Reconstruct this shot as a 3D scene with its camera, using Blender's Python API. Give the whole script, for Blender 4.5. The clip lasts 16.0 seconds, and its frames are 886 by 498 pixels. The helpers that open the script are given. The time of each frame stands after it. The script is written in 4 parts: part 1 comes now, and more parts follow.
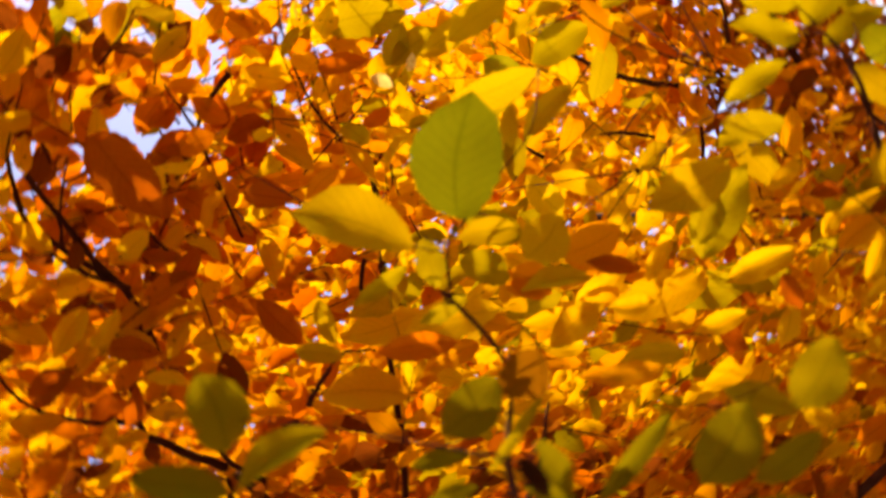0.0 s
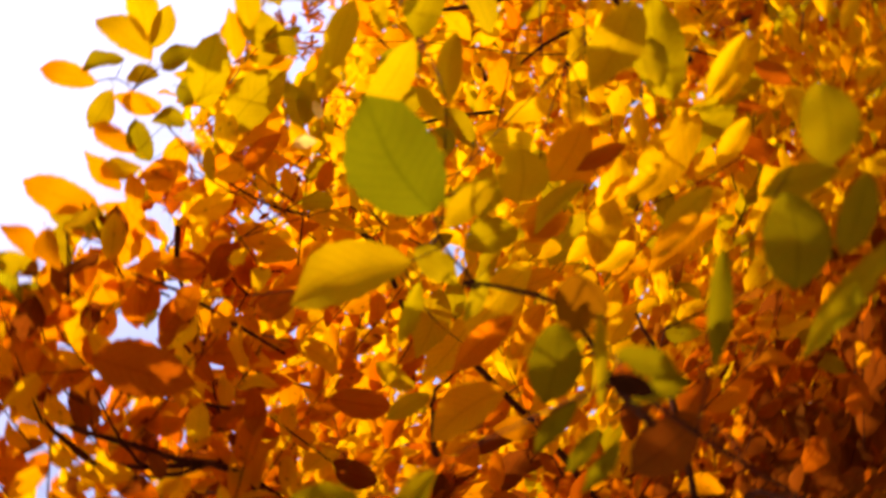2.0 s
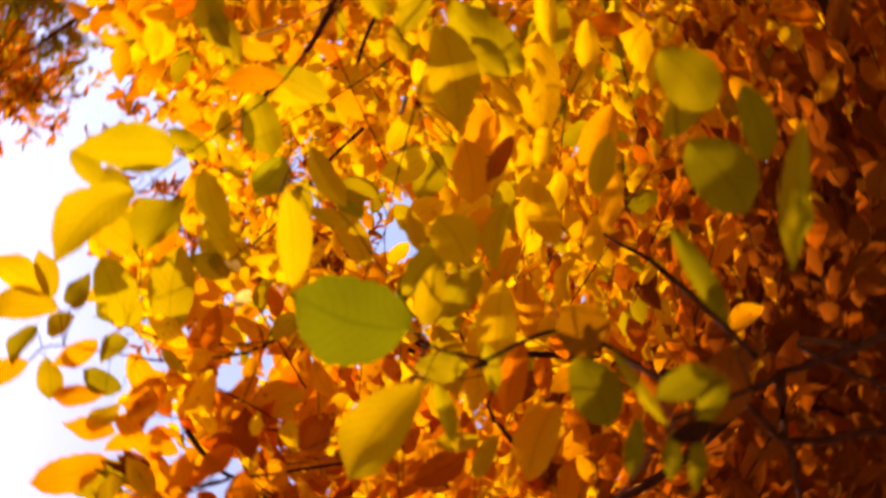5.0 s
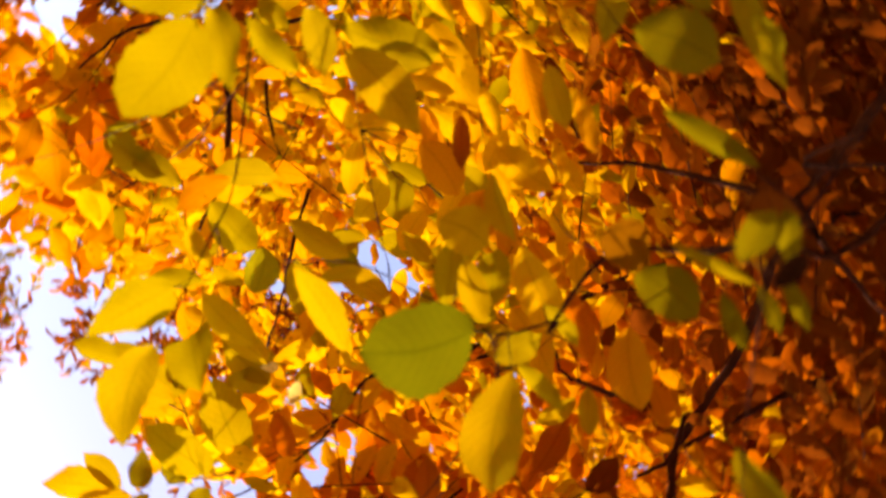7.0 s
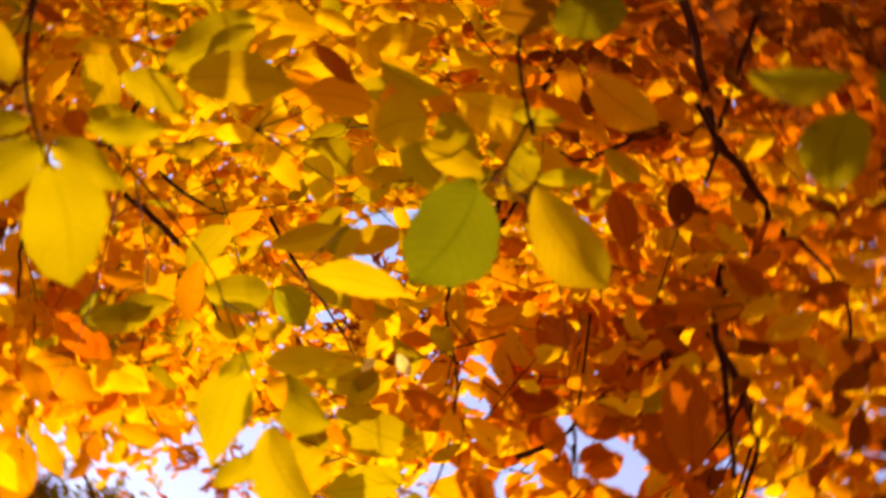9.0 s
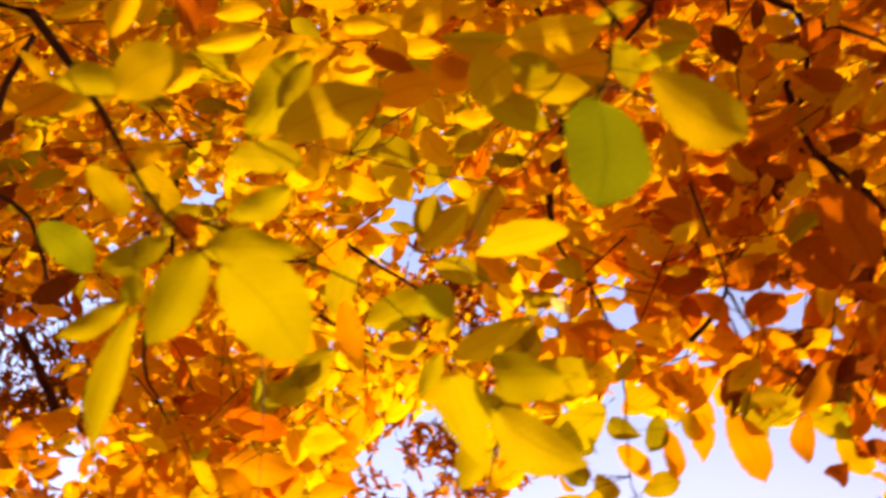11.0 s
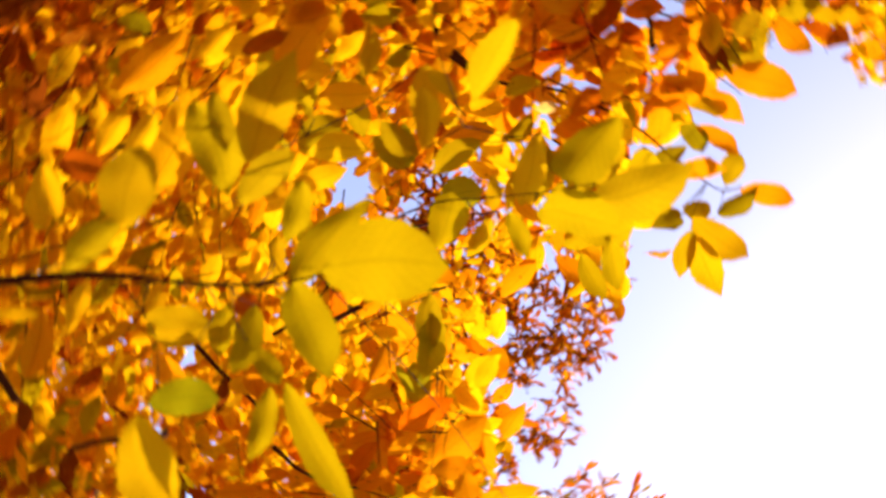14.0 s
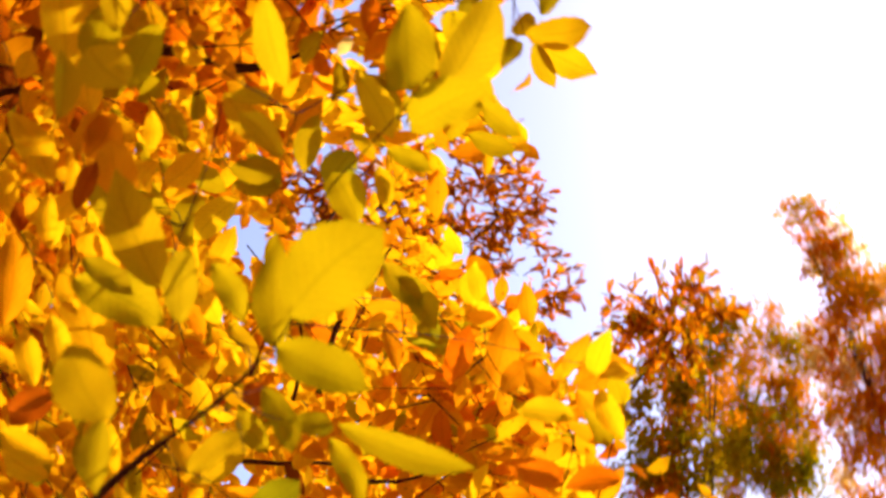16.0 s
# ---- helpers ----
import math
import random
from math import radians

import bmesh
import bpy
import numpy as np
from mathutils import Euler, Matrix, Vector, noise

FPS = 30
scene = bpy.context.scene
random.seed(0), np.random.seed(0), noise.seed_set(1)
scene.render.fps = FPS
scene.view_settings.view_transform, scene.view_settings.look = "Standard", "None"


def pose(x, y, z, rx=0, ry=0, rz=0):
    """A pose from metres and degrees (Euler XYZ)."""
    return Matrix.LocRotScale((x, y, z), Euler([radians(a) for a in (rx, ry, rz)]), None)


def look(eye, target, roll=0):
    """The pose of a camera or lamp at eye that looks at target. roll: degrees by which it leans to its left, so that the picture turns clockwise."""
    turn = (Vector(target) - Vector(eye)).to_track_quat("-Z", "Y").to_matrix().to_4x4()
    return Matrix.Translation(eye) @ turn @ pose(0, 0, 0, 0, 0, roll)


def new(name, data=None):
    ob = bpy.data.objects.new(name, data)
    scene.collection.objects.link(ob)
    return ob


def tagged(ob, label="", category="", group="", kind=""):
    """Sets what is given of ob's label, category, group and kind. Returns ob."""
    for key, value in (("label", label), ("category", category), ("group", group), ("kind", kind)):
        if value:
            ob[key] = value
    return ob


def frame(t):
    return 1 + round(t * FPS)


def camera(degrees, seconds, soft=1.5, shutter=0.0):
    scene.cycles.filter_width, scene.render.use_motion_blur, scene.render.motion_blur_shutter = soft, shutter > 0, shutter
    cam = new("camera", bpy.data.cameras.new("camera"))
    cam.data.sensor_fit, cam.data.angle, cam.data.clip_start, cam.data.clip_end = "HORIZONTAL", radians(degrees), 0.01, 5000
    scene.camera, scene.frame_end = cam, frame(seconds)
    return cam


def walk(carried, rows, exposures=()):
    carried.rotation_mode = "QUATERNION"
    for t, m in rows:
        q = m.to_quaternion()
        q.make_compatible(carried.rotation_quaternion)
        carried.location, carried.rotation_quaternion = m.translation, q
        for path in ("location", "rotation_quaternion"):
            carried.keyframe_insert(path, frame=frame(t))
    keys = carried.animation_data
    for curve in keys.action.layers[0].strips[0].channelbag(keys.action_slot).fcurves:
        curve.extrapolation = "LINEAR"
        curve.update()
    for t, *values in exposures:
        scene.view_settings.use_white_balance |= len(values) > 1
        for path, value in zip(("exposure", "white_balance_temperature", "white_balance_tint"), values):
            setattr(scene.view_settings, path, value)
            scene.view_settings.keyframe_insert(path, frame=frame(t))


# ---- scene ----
cam = camera(49.1, 16.0, soft=2.8, shutter=1.2)
cam.data.dof.use_dof, cam.data.dof.focus_distance, cam.data.dof.aperture_fstop = True, 1.4, 6.7
METRES, EYE, TILT, LEAN, TURN = 0.65, 1.6, 94.0, 58.08, 103.51
ROWS = [
    (0.0, 0.0, 0.0, 0.0, 0.0, 0.0, -0.0),
    (0.5, -0.0133, 0.0057, -0.01, 0.13, 0.4, 8.09),
    (1.0, -0.0053, 0.0173, -0.0203, 1.4, 1.08, 16.02),
    (1.5, 0.0191, 0.0297, -0.0329, 2.13, 1.67, 24.97),
    (2.0, 0.0387, 0.0323, -0.0303, 3.31, 1.85, 35.14),
    (2.5, 0.0496, 0.0321, -0.0054, 3.33, 1.42, 42.24),
    (3.0, 0.0563, 0.0294, 0.0414, 2.84, -0.41, 48.6),
    (3.5, 0.0564, 0.0202, 0.1158, 1.5, -2.39, 49.99),
    (4.0, 0.0888, 0.0162, 0.166, 0.09, -5.04, 53.68),
    (4.5, 0.1341, 0.0207, 0.146, -3.39, -8.76, 61.8),
    (5.0, 0.1766, 0.0267, 0.0893, -7.0, -12.22, 70.95),
    (7.5, 0.1437, 0.0403, 0.1515, -160.42, -162.96, 68.98),
    (8.0, 0.1144, 0.0454, 0.146, -167.23, -170.71, 56.75),
    (10.5, 0.2214, 0.05, 0.2, -171.48, -177.76, 11.19),
    (11.0, 0.2768, 0.0564, 0.2242, -171.64, -178.17, 7.47),
    (11.5, 0.3187, 0.0571, 0.2441, -171.39, -178.06, 3.54),
    (12.0, 0.3536, 0.0573, 0.2589, -169.84, -178.28, -3.47),
    (12.5, 0.3904, 0.061, 0.2653, -169.95, -178.93, -10.92),
    (13.0, 0.4228, 0.0632, 0.2741, -169.59, -179.29, -17.73),
    (13.5, 0.4326, 0.0636, 0.2774, -168.77, -180.19, -27.42),
    (14.0, 0.4227, 0.0701, 0.2781, -167.9, -181.15, -39.56),
    (14.5, 0.4158, 0.0741, 0.278, -167.53, -181.84, -51.76),
    (15.0, 0.405, 0.0759, 0.2777, -165.18, -184.8, -63.16),
    (15.5, 0.4074, 0.0714, 0.2797, -154.14, -195.66, -73.03),
    (16.0, 0.4307, 0.0682, 0.2711, -133.54, -216.13, -79.67),
]
# exposure in stops, white balance in kelvin, tint
LIGHT = [(0.0, 0.97, 7000, 30), (8.0, 0.97, 7000, 30), (10.5, 1.03, 7000, 29), (13.0, 1.06, 6850, 28), (16.0, 1.08, 6750, 28)]
walk(cam, [(t, pose(0, 0, EYE, TILT, LEAN, TURN) @ pose(METRES * x, METRES * y, METRES * z, 90 + pitch, roll, yaw)) for t, x, y, z, yaw, pitch, roll in ROWS], LIGHT)

# ---- daylight ----
SUN_AZ, SUN_EL = 57.0, 46.0          # degrees from +y towards +x, and above the horizon
world = bpy.data.worlds.new("sky")
scene.world = world
world.use_nodes = True
wn = world.node_tree.nodes
sky = wn.new("ShaderNodeTexSky")
sky.sky_type = "NISHITA"
sky.sun_disc = False
sky.sun_elevation, sky.sun_rotation = radians(SUN_EL), radians(SUN_AZ)
sky.dust_density = 1.25
wn["Background"].inputs["Strength"].default_value = 0.15
world.node_tree.links.new(sky.outputs["Color"], wn["Background"].inputs["Color"])
sun = new("sun", bpy.data.lights.new("sun", "SUN"))
sun.data.energy, sun.data.angle, sun.data.color = 4.7, radians(0.53), (1.0, 0.93, 0.82)
sun_way = Vector((math.sin(radians(SUN_AZ)) * math.cos(radians(SUN_EL)), math.cos(radians(SUN_AZ)) * math.cos(radians(SUN_EL)), math.sin(radians(SUN_EL))))
sun.matrix_world = look(sun_way * 30, (0, 0, 0))


# ---- materials ----
def leaf_material(name, low, high, glow, island, rough=0.55, through_share=0.6):
    """A thin leaf: colour varies leaf by leaf between low and high, veins and blotches on it, light passes through it."""
    m = bpy.data.materials.new(name)
    m.use_nodes = True
    n, l = m.node_tree.nodes, m.node_tree.links
    n.clear()
    out = n.new("ShaderNodeOutputMaterial")
    if island:
        geo = n.new("ShaderNodeNewGeometry")
        rnd = geo.outputs["Random Per Island"]
    else:
        info = n.new("ShaderNodeObjectInfo")
        rnd = info.outputs["Random"]
    uv = n.new("ShaderNodeUVMap")
    uv.uv_map = "UVMap"
    sep = n.new("ShaderNodeSeparateXYZ")
    l.new(uv.outputs["UV"], sep.inputs[0])

    def maths(op, a, b=None, c=None):
        q = n.new("ShaderNodeMath")
        q.operation = op
        for i, v in enumerate((a, b, c)):
            if v is None:
                continue
            if isinstance(v, (int, float)):
                q.inputs[i].default_value = v
            else:
                l.new(v, q.inputs[i])
        return q.outputs[0]

    across = maths("ABSOLUTE", maths("SUBTRACT", sep.outputs["X"], 0.5))
    rib = maths("LESS_THAN", across, 0.028)
    slant = maths("SUBTRACT", sep.outputs["Y"], maths("MULTIPLY", across, 0.55))
    vein = maths("GREATER_THAN", maths("SINE", maths("MULTIPLY", slant, 62.0)), 0.86)
    veins = maths("MAXIMUM", rib, maths("MULTIPLY", vein, 0.55))
    coord = n.new("ShaderNodeTexCoord")
    blot = n.new("ShaderNodeTexNoise")
    blot.inputs["Scale"].default_value = 26.0
    blot.inputs["Detail"].default_value = 3.0
    l.new(coord.outputs["Object"], blot.inputs["Vector"])
    fine = n.new("ShaderNodeTexNoise")
    fine.inputs["Scale"].default_value = 240.0
    l.new(coord.outputs["Object"], fine.inputs["Vector"])
    mix = n.new("ShaderNodeMix")
    mix.data_type = "RGBA"
    mix.inputs[6].default_value, mix.inputs[7].default_value = (*low, 1), (*high, 1)
    share = maths("ADD", maths("MULTIPLY", rnd, 0.75), maths("MULTIPLY", maths("SUBTRACT", blot.outputs["Fac"], 0.4), 0.8))
    share.node.use_clamp = True
    l.new(share, mix.inputs[0])
    spot = n.new("ShaderNodeMix")
    spot.data_type = "RGBA"
    spot.inputs[7].default_value = (0.16, 0.06, 0.015, 1)
    spots = n.new("ShaderNodeTexVoronoi")
    spots.inputs["Scale"].default_value = 70.0
    l.new(coord.outputs["Object"], spots.inputs["Vector"])
    l.new(maths("MULTIPLY", maths("LESS_THAN", spots.outputs["Distance"], 0.16), 0.5), spot.inputs[0])
    l.new(mix.outputs[2], spot.inputs[6])
    vein_mix = n.new("ShaderNodeMix")
    vein_mix.data_type = "RGBA"
    vein_mix.inputs[7].default_value = (*[min(1, c * 0.72) for c in low], 1)
    l.new(maths("MULTIPLY", veins, 0.45), vein_mix.inputs[0])
    l.new(spot.outputs[2], vein_mix.inputs[6])
    colour = vein_mix.outputs[2]
    bump = n.new("ShaderNodeBump")
    bump.inputs["Strength"].default_value = 0.35
    bump.inputs["Distance"].default_value = 0.002
    l.new(maths("ADD", maths("MULTIPLY", veins, -0.6), fine.outputs["Fac"]), bump.inputs["Height"])
    front = n.new("ShaderNodeBsdfPrincipled")
    front.inputs["Roughness"].default_value = rough
    front.inputs["Specular IOR Level"].default_value = 0.0
    l.new(colour, front.inputs["Base Color"])
    l.new(bump.outputs[0], front.inputs["Normal"])
    tint = n.new("ShaderNodeMix")
    tint.data_type, tint.blend_type = "RGBA", "MULTIPLY"
    tint.inputs[0].default_value = 1.0
    tint.inputs[7].default_value = (*glow, 1)
    l.new(colour, tint.inputs[6])
    back = n.new("ShaderNodeBsdfTranslucent")
    l.new(tint.outputs[2], back.inputs["Color"])
    both = n.new("ShaderNodeMixShader")
    both.inputs[0].default_value = through_share
    l.new(front.outputs[0], both.inputs[1])
    l.new(back.outputs[0], both.inputs[2])
    l.new(both.outputs[0], out.inputs["Surface"])
    return m


def rough_material(name, dark, light, scale, rough=0.85, stretch=1.0, bump_depth=0.004):
    """Bark, soil: two colours by noise at two sizes, with relief."""
    m = bpy.data.materials.new(name)
    m.use_nodes = True
    n, l = m.node_tree.nodes, m.node_tree.links
    shader = n["Principled BSDF"]
    shader.inputs["Roughness"].default_value = rough
    shader.inputs["Specular IOR Level"].default_value = 0.05
    coord, place = n.new("ShaderNodeTexCoord"), n.new("ShaderNodeMapping")
    place.inputs["Scale"].default_value = (1, 1, stretch)
    l.new(coord.outputs["Object"], place.inputs[0])
    big, small = n.new("ShaderNodeTexNoise"), n.new("ShaderNodeTexNoise")
    big.inputs["Scale"].default_value, small.inputs["Scale"].default_value = scale, scale * 9
    big.inputs["Detail"].default_value = small.inputs["Detail"].default_value = 6
    l.new(place.outputs[0], big.inputs["Vector"])
    l.new(place.outputs[0], small.inputs["Vector"])
    add = n.new("ShaderNodeMath")
    add.operation = "MULTIPLY_ADD"
    l.new(small.outputs["Fac"], add.inputs[0])
    add.inputs[1].default_value = 0.5
    l.new(big.outputs["Fac"], add.inputs[2])
    ramp = n.new("ShaderNodeValToRGB")
    ramp.color_ramp.elements[0].position, ramp.color_ramp.elements[1].position = 0.5, 1.0
    ramp.color_ramp.elements[0].color, ramp.color_ramp.elements[1].color = (*dark, 1), (*light, 1)
    l.new(add.outputs[0], ramp.inputs[0])
    l.new(ramp.outputs[0], shader.inputs["Base Color"])
    bump = n.new("ShaderNodeBump")
    bump.inputs["Distance"].default_value = bump_depth
    l.new(add.outputs[0], bump.inputs["Height"])
    l.new(bump.outputs[0], shader.inputs["Normal"])
    return m


TONES = {
    "olive": ((0.26, 0.26, 0.004), (0.42, 0.36, 0.006), (1.0, 0.92, 0.3)),
    "lime": ((0.37, 0.285, 0.001), (0.48, 0.365, 0.002), (1.0, 0.9, 0.3)),
    "yellow": ((0.78, 0.425, 0.002), (0.88, 0.56, 0.004), (1.0, 0.9, 0.2)),
    "gold": ((0.68, 0.275, 0.002), (0.80, 0.38, 0.003), (1.0, 0.85, 0.2)),
    "orange": ((0.58, 0.165, 0.002), (0.72, 0.26, 0.003), (1.0, 0.75, 0.2)),
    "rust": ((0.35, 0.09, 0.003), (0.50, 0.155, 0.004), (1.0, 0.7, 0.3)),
    # also puts the shade of inner and unlit leaves into their colour
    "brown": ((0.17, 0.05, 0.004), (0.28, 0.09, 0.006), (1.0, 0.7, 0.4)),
    "green": ((0.095, 0.106, 0.002), (0.15, 0.145, 0.003), (1.0, 0.95, 0.3)),
    # near-white: sun on two leaves and haze over a tree, put into colour
    "pale": ((0.86, 0.66, 0.16), (0.9, 0.76, 0.28), (1.0, 0.95, 0.7)),
    # dull yellow; on many leaves it puts their shadow into the colour
    "khaki": ((0.34, 0.25, 0.002), (0.47, 0.34, 0.003), (1.0, 0.9, 0.3)),
    # dark olive: the shade on the near leaves is put into this tone
    "shaded_olive": ((0.19, 0.158, 0.002), (0.27, 0.212, 0.003), (1.0, 0.9, 0.3)),
    "lemon": ((0.50, 0.335, 0.002), (0.63, 0.42, 0.003), (1.0, 0.88, 0.25)),
    "umber": ((0.22, 0.095, 0.002), (0.30, 0.13, 0.003), (1.0, 0.8, 0.3)),
    # near-black: the shade in a curled leaf's hollow, put into colour
    "hollow_shade": ((0.010, 0.004, 0.002), (0.03, 0.011, 0.004), (1.0, 0.7, 0.4)),
}
TONE_NAMES = list(TONES)
LEAF_SINGLE = [leaf_material(k + "_leaf", *TONES[k], False) for k in TONE_NAMES]
LEAF_MASS = [leaf_material(k + "_foliage", *TONES[k], True) for k in TONE_NAMES]
BARK = rough_material("bark", (0.03, 0.018, 0.012), (0.11, 0.07, 0.05), 14, stretch=0.3)
TWIG_BARK = rough_material("twig_bark", (0.03, 0.008, 0.003), (0.10, 0.03, 0.009), 60)
SOIL = rough_material("leaf_litter", (0.05, 0.025, 0.012), (0.22, 0.11, 0.035), 16, bump_depth=0.03)

# ---- frame of the crown: right, up and ahead of a look 42 degrees upwards ----
RIGHT = Vector((1, 0, 0))
AHEAD = Vector((0, math.cos(radians(42)), math.sin(radians(42))))
UP = Vector((0, -math.sin(radians(42)), math.cos(radians(42))))
HUB = Vector((0, 0, EYE))


def crown(a, b, d):
    return HUB + RIGHT * a + UP * b + AHEAD * d


# ---- leaves and twigs ----
def leaf_data(rows, fold, curl, wave, width, point=3.4):
    """A leaf of length 1 along +y: stations along it, each with rim, half, rib, half, rim; behind its base a thin stalk."""
    verts, faces, uvs = [], [], []
    side = 0.06 * math.sin(width * 97 + fold * 31)      # a slight sideways bend
    cols = (-1, -0.5, 0, 0.5, 1) if rows > 7 else (-1, 0, 1)
    for i in range(rows + 1):
        s = i / rows
        w = width * 0.5 * min(math.sin(math.pi * min(s, 0.999) ** 1.02) ** 0.57, 0.02 + point * (1 - s)) if s > 0 else width * 0.02
        for c in cols:
            rim = abs(c)
            x = c * w * (1 + (0.035 * (1 if i % 2 else -1) if rim == 1 else 0)) + side * math.sin(s * math.pi)
            z = fold * rim * w - curl * (s - 0.3) ** 2 + wave * rim * math.sin(s * 11 + (1.3 if c > 0 else 0))
            verts.append((x, s, z))
            uvs.append((0.5 + 0.5 * c, s))
    k = len(cols)
    for i in range(rows):
        for j in range(k - 1):
            a = i * k + j
            faces.append((a, a + 1, a + k + 1, a + k))
    n = len(verts)
    verts += [(-0.011, -0.16, 0.01), (0.011, -0.16, 0.01), (0, -0.16, 0.03)]
    uvs += [(0.5, 0.0)] * 3
    m = k // 2
    faces += [(n, n + 1, m), (n + 1, n + 2, m), (n + 2, n, m)]
    return verts, faces, uvs


NEAR_FORMS = [leaf_data(13, f, c, w, b, q) for f, c, w, b, q in ((0.25, 0.16, 0.02, 0.53, 3.6), (0.4, 0.3, 0.035, 0.55, 3.0), (0.15, 0.05, 0.03, 0.58, 4.4), (0.5, 0.22, 0.02, 0.50, 3.2), (0.3, -0.14, 0.04, 0.54, 2.8), (0.35, 0.4, 0.03, 0.56, 3.8))]
FAR_FORMS = [leaf_data(6, f, c, w, b) for f, c, w, b in ((0.3, 0.2, 0.03, 0.5), (0.5, 0.35, 0.05, 0.48), (0.15, 0.05, 0.04, 0.54), (0.4, -0.2, 0.03, 0.44), (0.6, 0.6, 0.05, 0.5), (0.25, -0.35, 0.06, 0.46))]
FINE_FORMS = [leaf_data(4, f, c, w, b) for f, c, w, b in ((0.3, 0.2, 0.02, 0.52), (0.5, 0.3, 0.03, 0.48), (0.2, -0.1, 0.03, 0.56))]
LANCE_FORMS = [leaf_data(4, f, c, w, b) for f, c, w, b in ((0.3, 0.2, 0.02, 0.32), (0.5, 0.3, 0.03, 0.28), (0.2, -0.1, 0.03, 0.36))]


def mesh_of(name, verts, faces, uvs, mats, marks=None):
    me = bpy.data.meshes.new(name)
    me.from_pydata(verts, [], faces)
    layer = me.uv_layers.new(name="UVMap")
    index = np.zeros(len(me.loops), dtype=np.int32)
    me.loops.foreach_get("vertex_index", index)
    layer.data.foreach_set("uv", np.asarray(uvs, dtype=np.float32)[index].ravel())
    for m in mats:
        me.materials.append(m)
    if marks is not None:
        me.polygons.foreach_set("material_index", np.asarray(marks, dtype=np.int32))
    me.polygons.foreach_set("use_smooth", np.ones(len(me.polygons), dtype=bool))
    me.update()
    return me


def leaf_pose(base, way, face, length):
    """The pose of a leaf that starts at base, points along way and turns its lower side to face."""
    y = Vector(way).normalized()
    x = y.cross(Vector(face))
    x = x.normalized() if x.length > 1e-4 else y.orthogonal().normalized()
    z = x.cross(y)
    m = Matrix((x, y, z)).transposed().to_4x4()
    m.translation = base
    return m @ Matrix.Diagonal((length, length, length, 1))


class Mass:
    """Many leaves joined into one mesh."""

    def __init__(self):
        self.v, self.f, self.uv, self.m, self.n = [], [], [], [], 0

    def leaf(self, rnd, base, way, face, length, tone, forms=FAR_FORMS):
        verts, faces, uvs = rnd.choice(forms)
        p = np.array(leaf_pose(base, way, face, length))
        v = np.array(verts)
        v[:, 0] *= rnd.uniform(0.85, 1.1)
        self.v.append(v @ p[:3, :3].T + p[:3, 3])
        self.f.extend([tuple(i + self.n for i in q) for q in faces])
        self.uv.extend(uvs)
        self.m.extend([tone] * len(faces))
        self.n += len(verts)

    def make(self, name, parent, label):
        ob = new(name, mesh_of(name, np.concatenate(self.v), self.f, self.uv, LEAF_MASS, self.m))
        ob.parent = parent
        return tagged(ob, label, kind="stuff")


def tube_into(bm, points, radii, sides=6):
    """A round, tapering rod along points."""
    rings = []
    for i, p in enumerate(points):
        p = Vector(p)
        way = (Vector(points[min(i + 1, len(points) - 1)]) - Vector(points[max(i - 1, 0)])).normalized()
        x = way.orthogonal().normalized()
        y = way.cross(x)
        rings.append([bm.verts.new(p + (x * math.cos(2 * math.pi * k / sides) + y * math.sin(2 * math.pi * k / sides)) * radii[i]) for k in range(sides)])
    for a, b in zip(rings, rings[1:]):
        for k in range(sides):
            bm.faces.new((a[k], a[(k + 1) % sides], b[(k + 1) % sides], b[k])).smooth = True
    bm.faces.new(rings[-1])
    bm.faces.new(rings[0][::-1])


def part(name, bm, material, parent, label=""):
    me = bpy.data.meshes.new(name)
    bm.normal_update()
    bm.to_mesh(me)
    bm.free()
    me.materials.append(material)
    ob = new(name, me)
    ob.parent = parent
    return tagged(ob, label) if label else ob


def bent(points, steps=5, sway=0.0, rnd=None):
    """A smooth line through points (Catmull-Rom), swaying a little."""
    pts = [Vector(p) for p in points]
    pts = [pts[0] * 2 - pts[1]] + pts + [pts[-1] * 2 - pts[-2]]
    line = []
    for a, b, c, d in zip(pts, pts[1:], pts[2:], pts[3:]):
        for i in range(steps):
            t = i / steps
            q = 0.5 * ((2 * b) + (c - a) * t + (2 * a - 5 * b + 4 * c - d) * t * t + (3 * b - a - 3 * c + d) * t ** 3)
            if sway and rnd:
                q = q + Vector((rnd.uniform(-sway, sway), rnd.uniform(-sway, sway), rnd.uniform(-sway, sway)))
            line.append(q)
    return line + [pts[-2]]


# ---- ground ----
bm = bmesh.new()
grid = 48
for i in range(grid + 1):
    for j in range(grid + 1):
        u, v = 2 * i / grid - 1, 2 * j / grid - 1
        x, y = u * abs(u) ** 1.6 * 900, v * abs(v) ** 1.6 * 900
        bm.verts.new((x, y, 0.12 * noise.noise((x * 0.15, y * 0.15, 0)) if abs(x) < 200 and abs(y) < 200 else 0))
bm.verts.ensure_lookup_table()
for i in range(grid):
    for j in range(grid):
        a = i * (grid + 1) + j
        bm.faces.new((bm.verts[a], bm.verts[a + grid + 1], bm.verts[a + grid + 2], bm.verts[a + 1])).smooth = True
tagged(part("ground", bm, SOIL, None), "forest floor strewn with brown fallen leaves", "ground", kind="structure")

# ---- the golden tree over the path ----
tree = tagged(new("autumn_tree"), "golden autumn tree with low leafy branches over the path", "tree")
tree.location = (-1.75, 1.25, 0)
bm = bmesh.new()
spine = bent([(0, 0, -0.1), (0.04, 0.02, 1.2), (-0.03, 0.06, 2.2), (0.02, 0.1, 3.2), (0.05, 0.12, 4.0)])
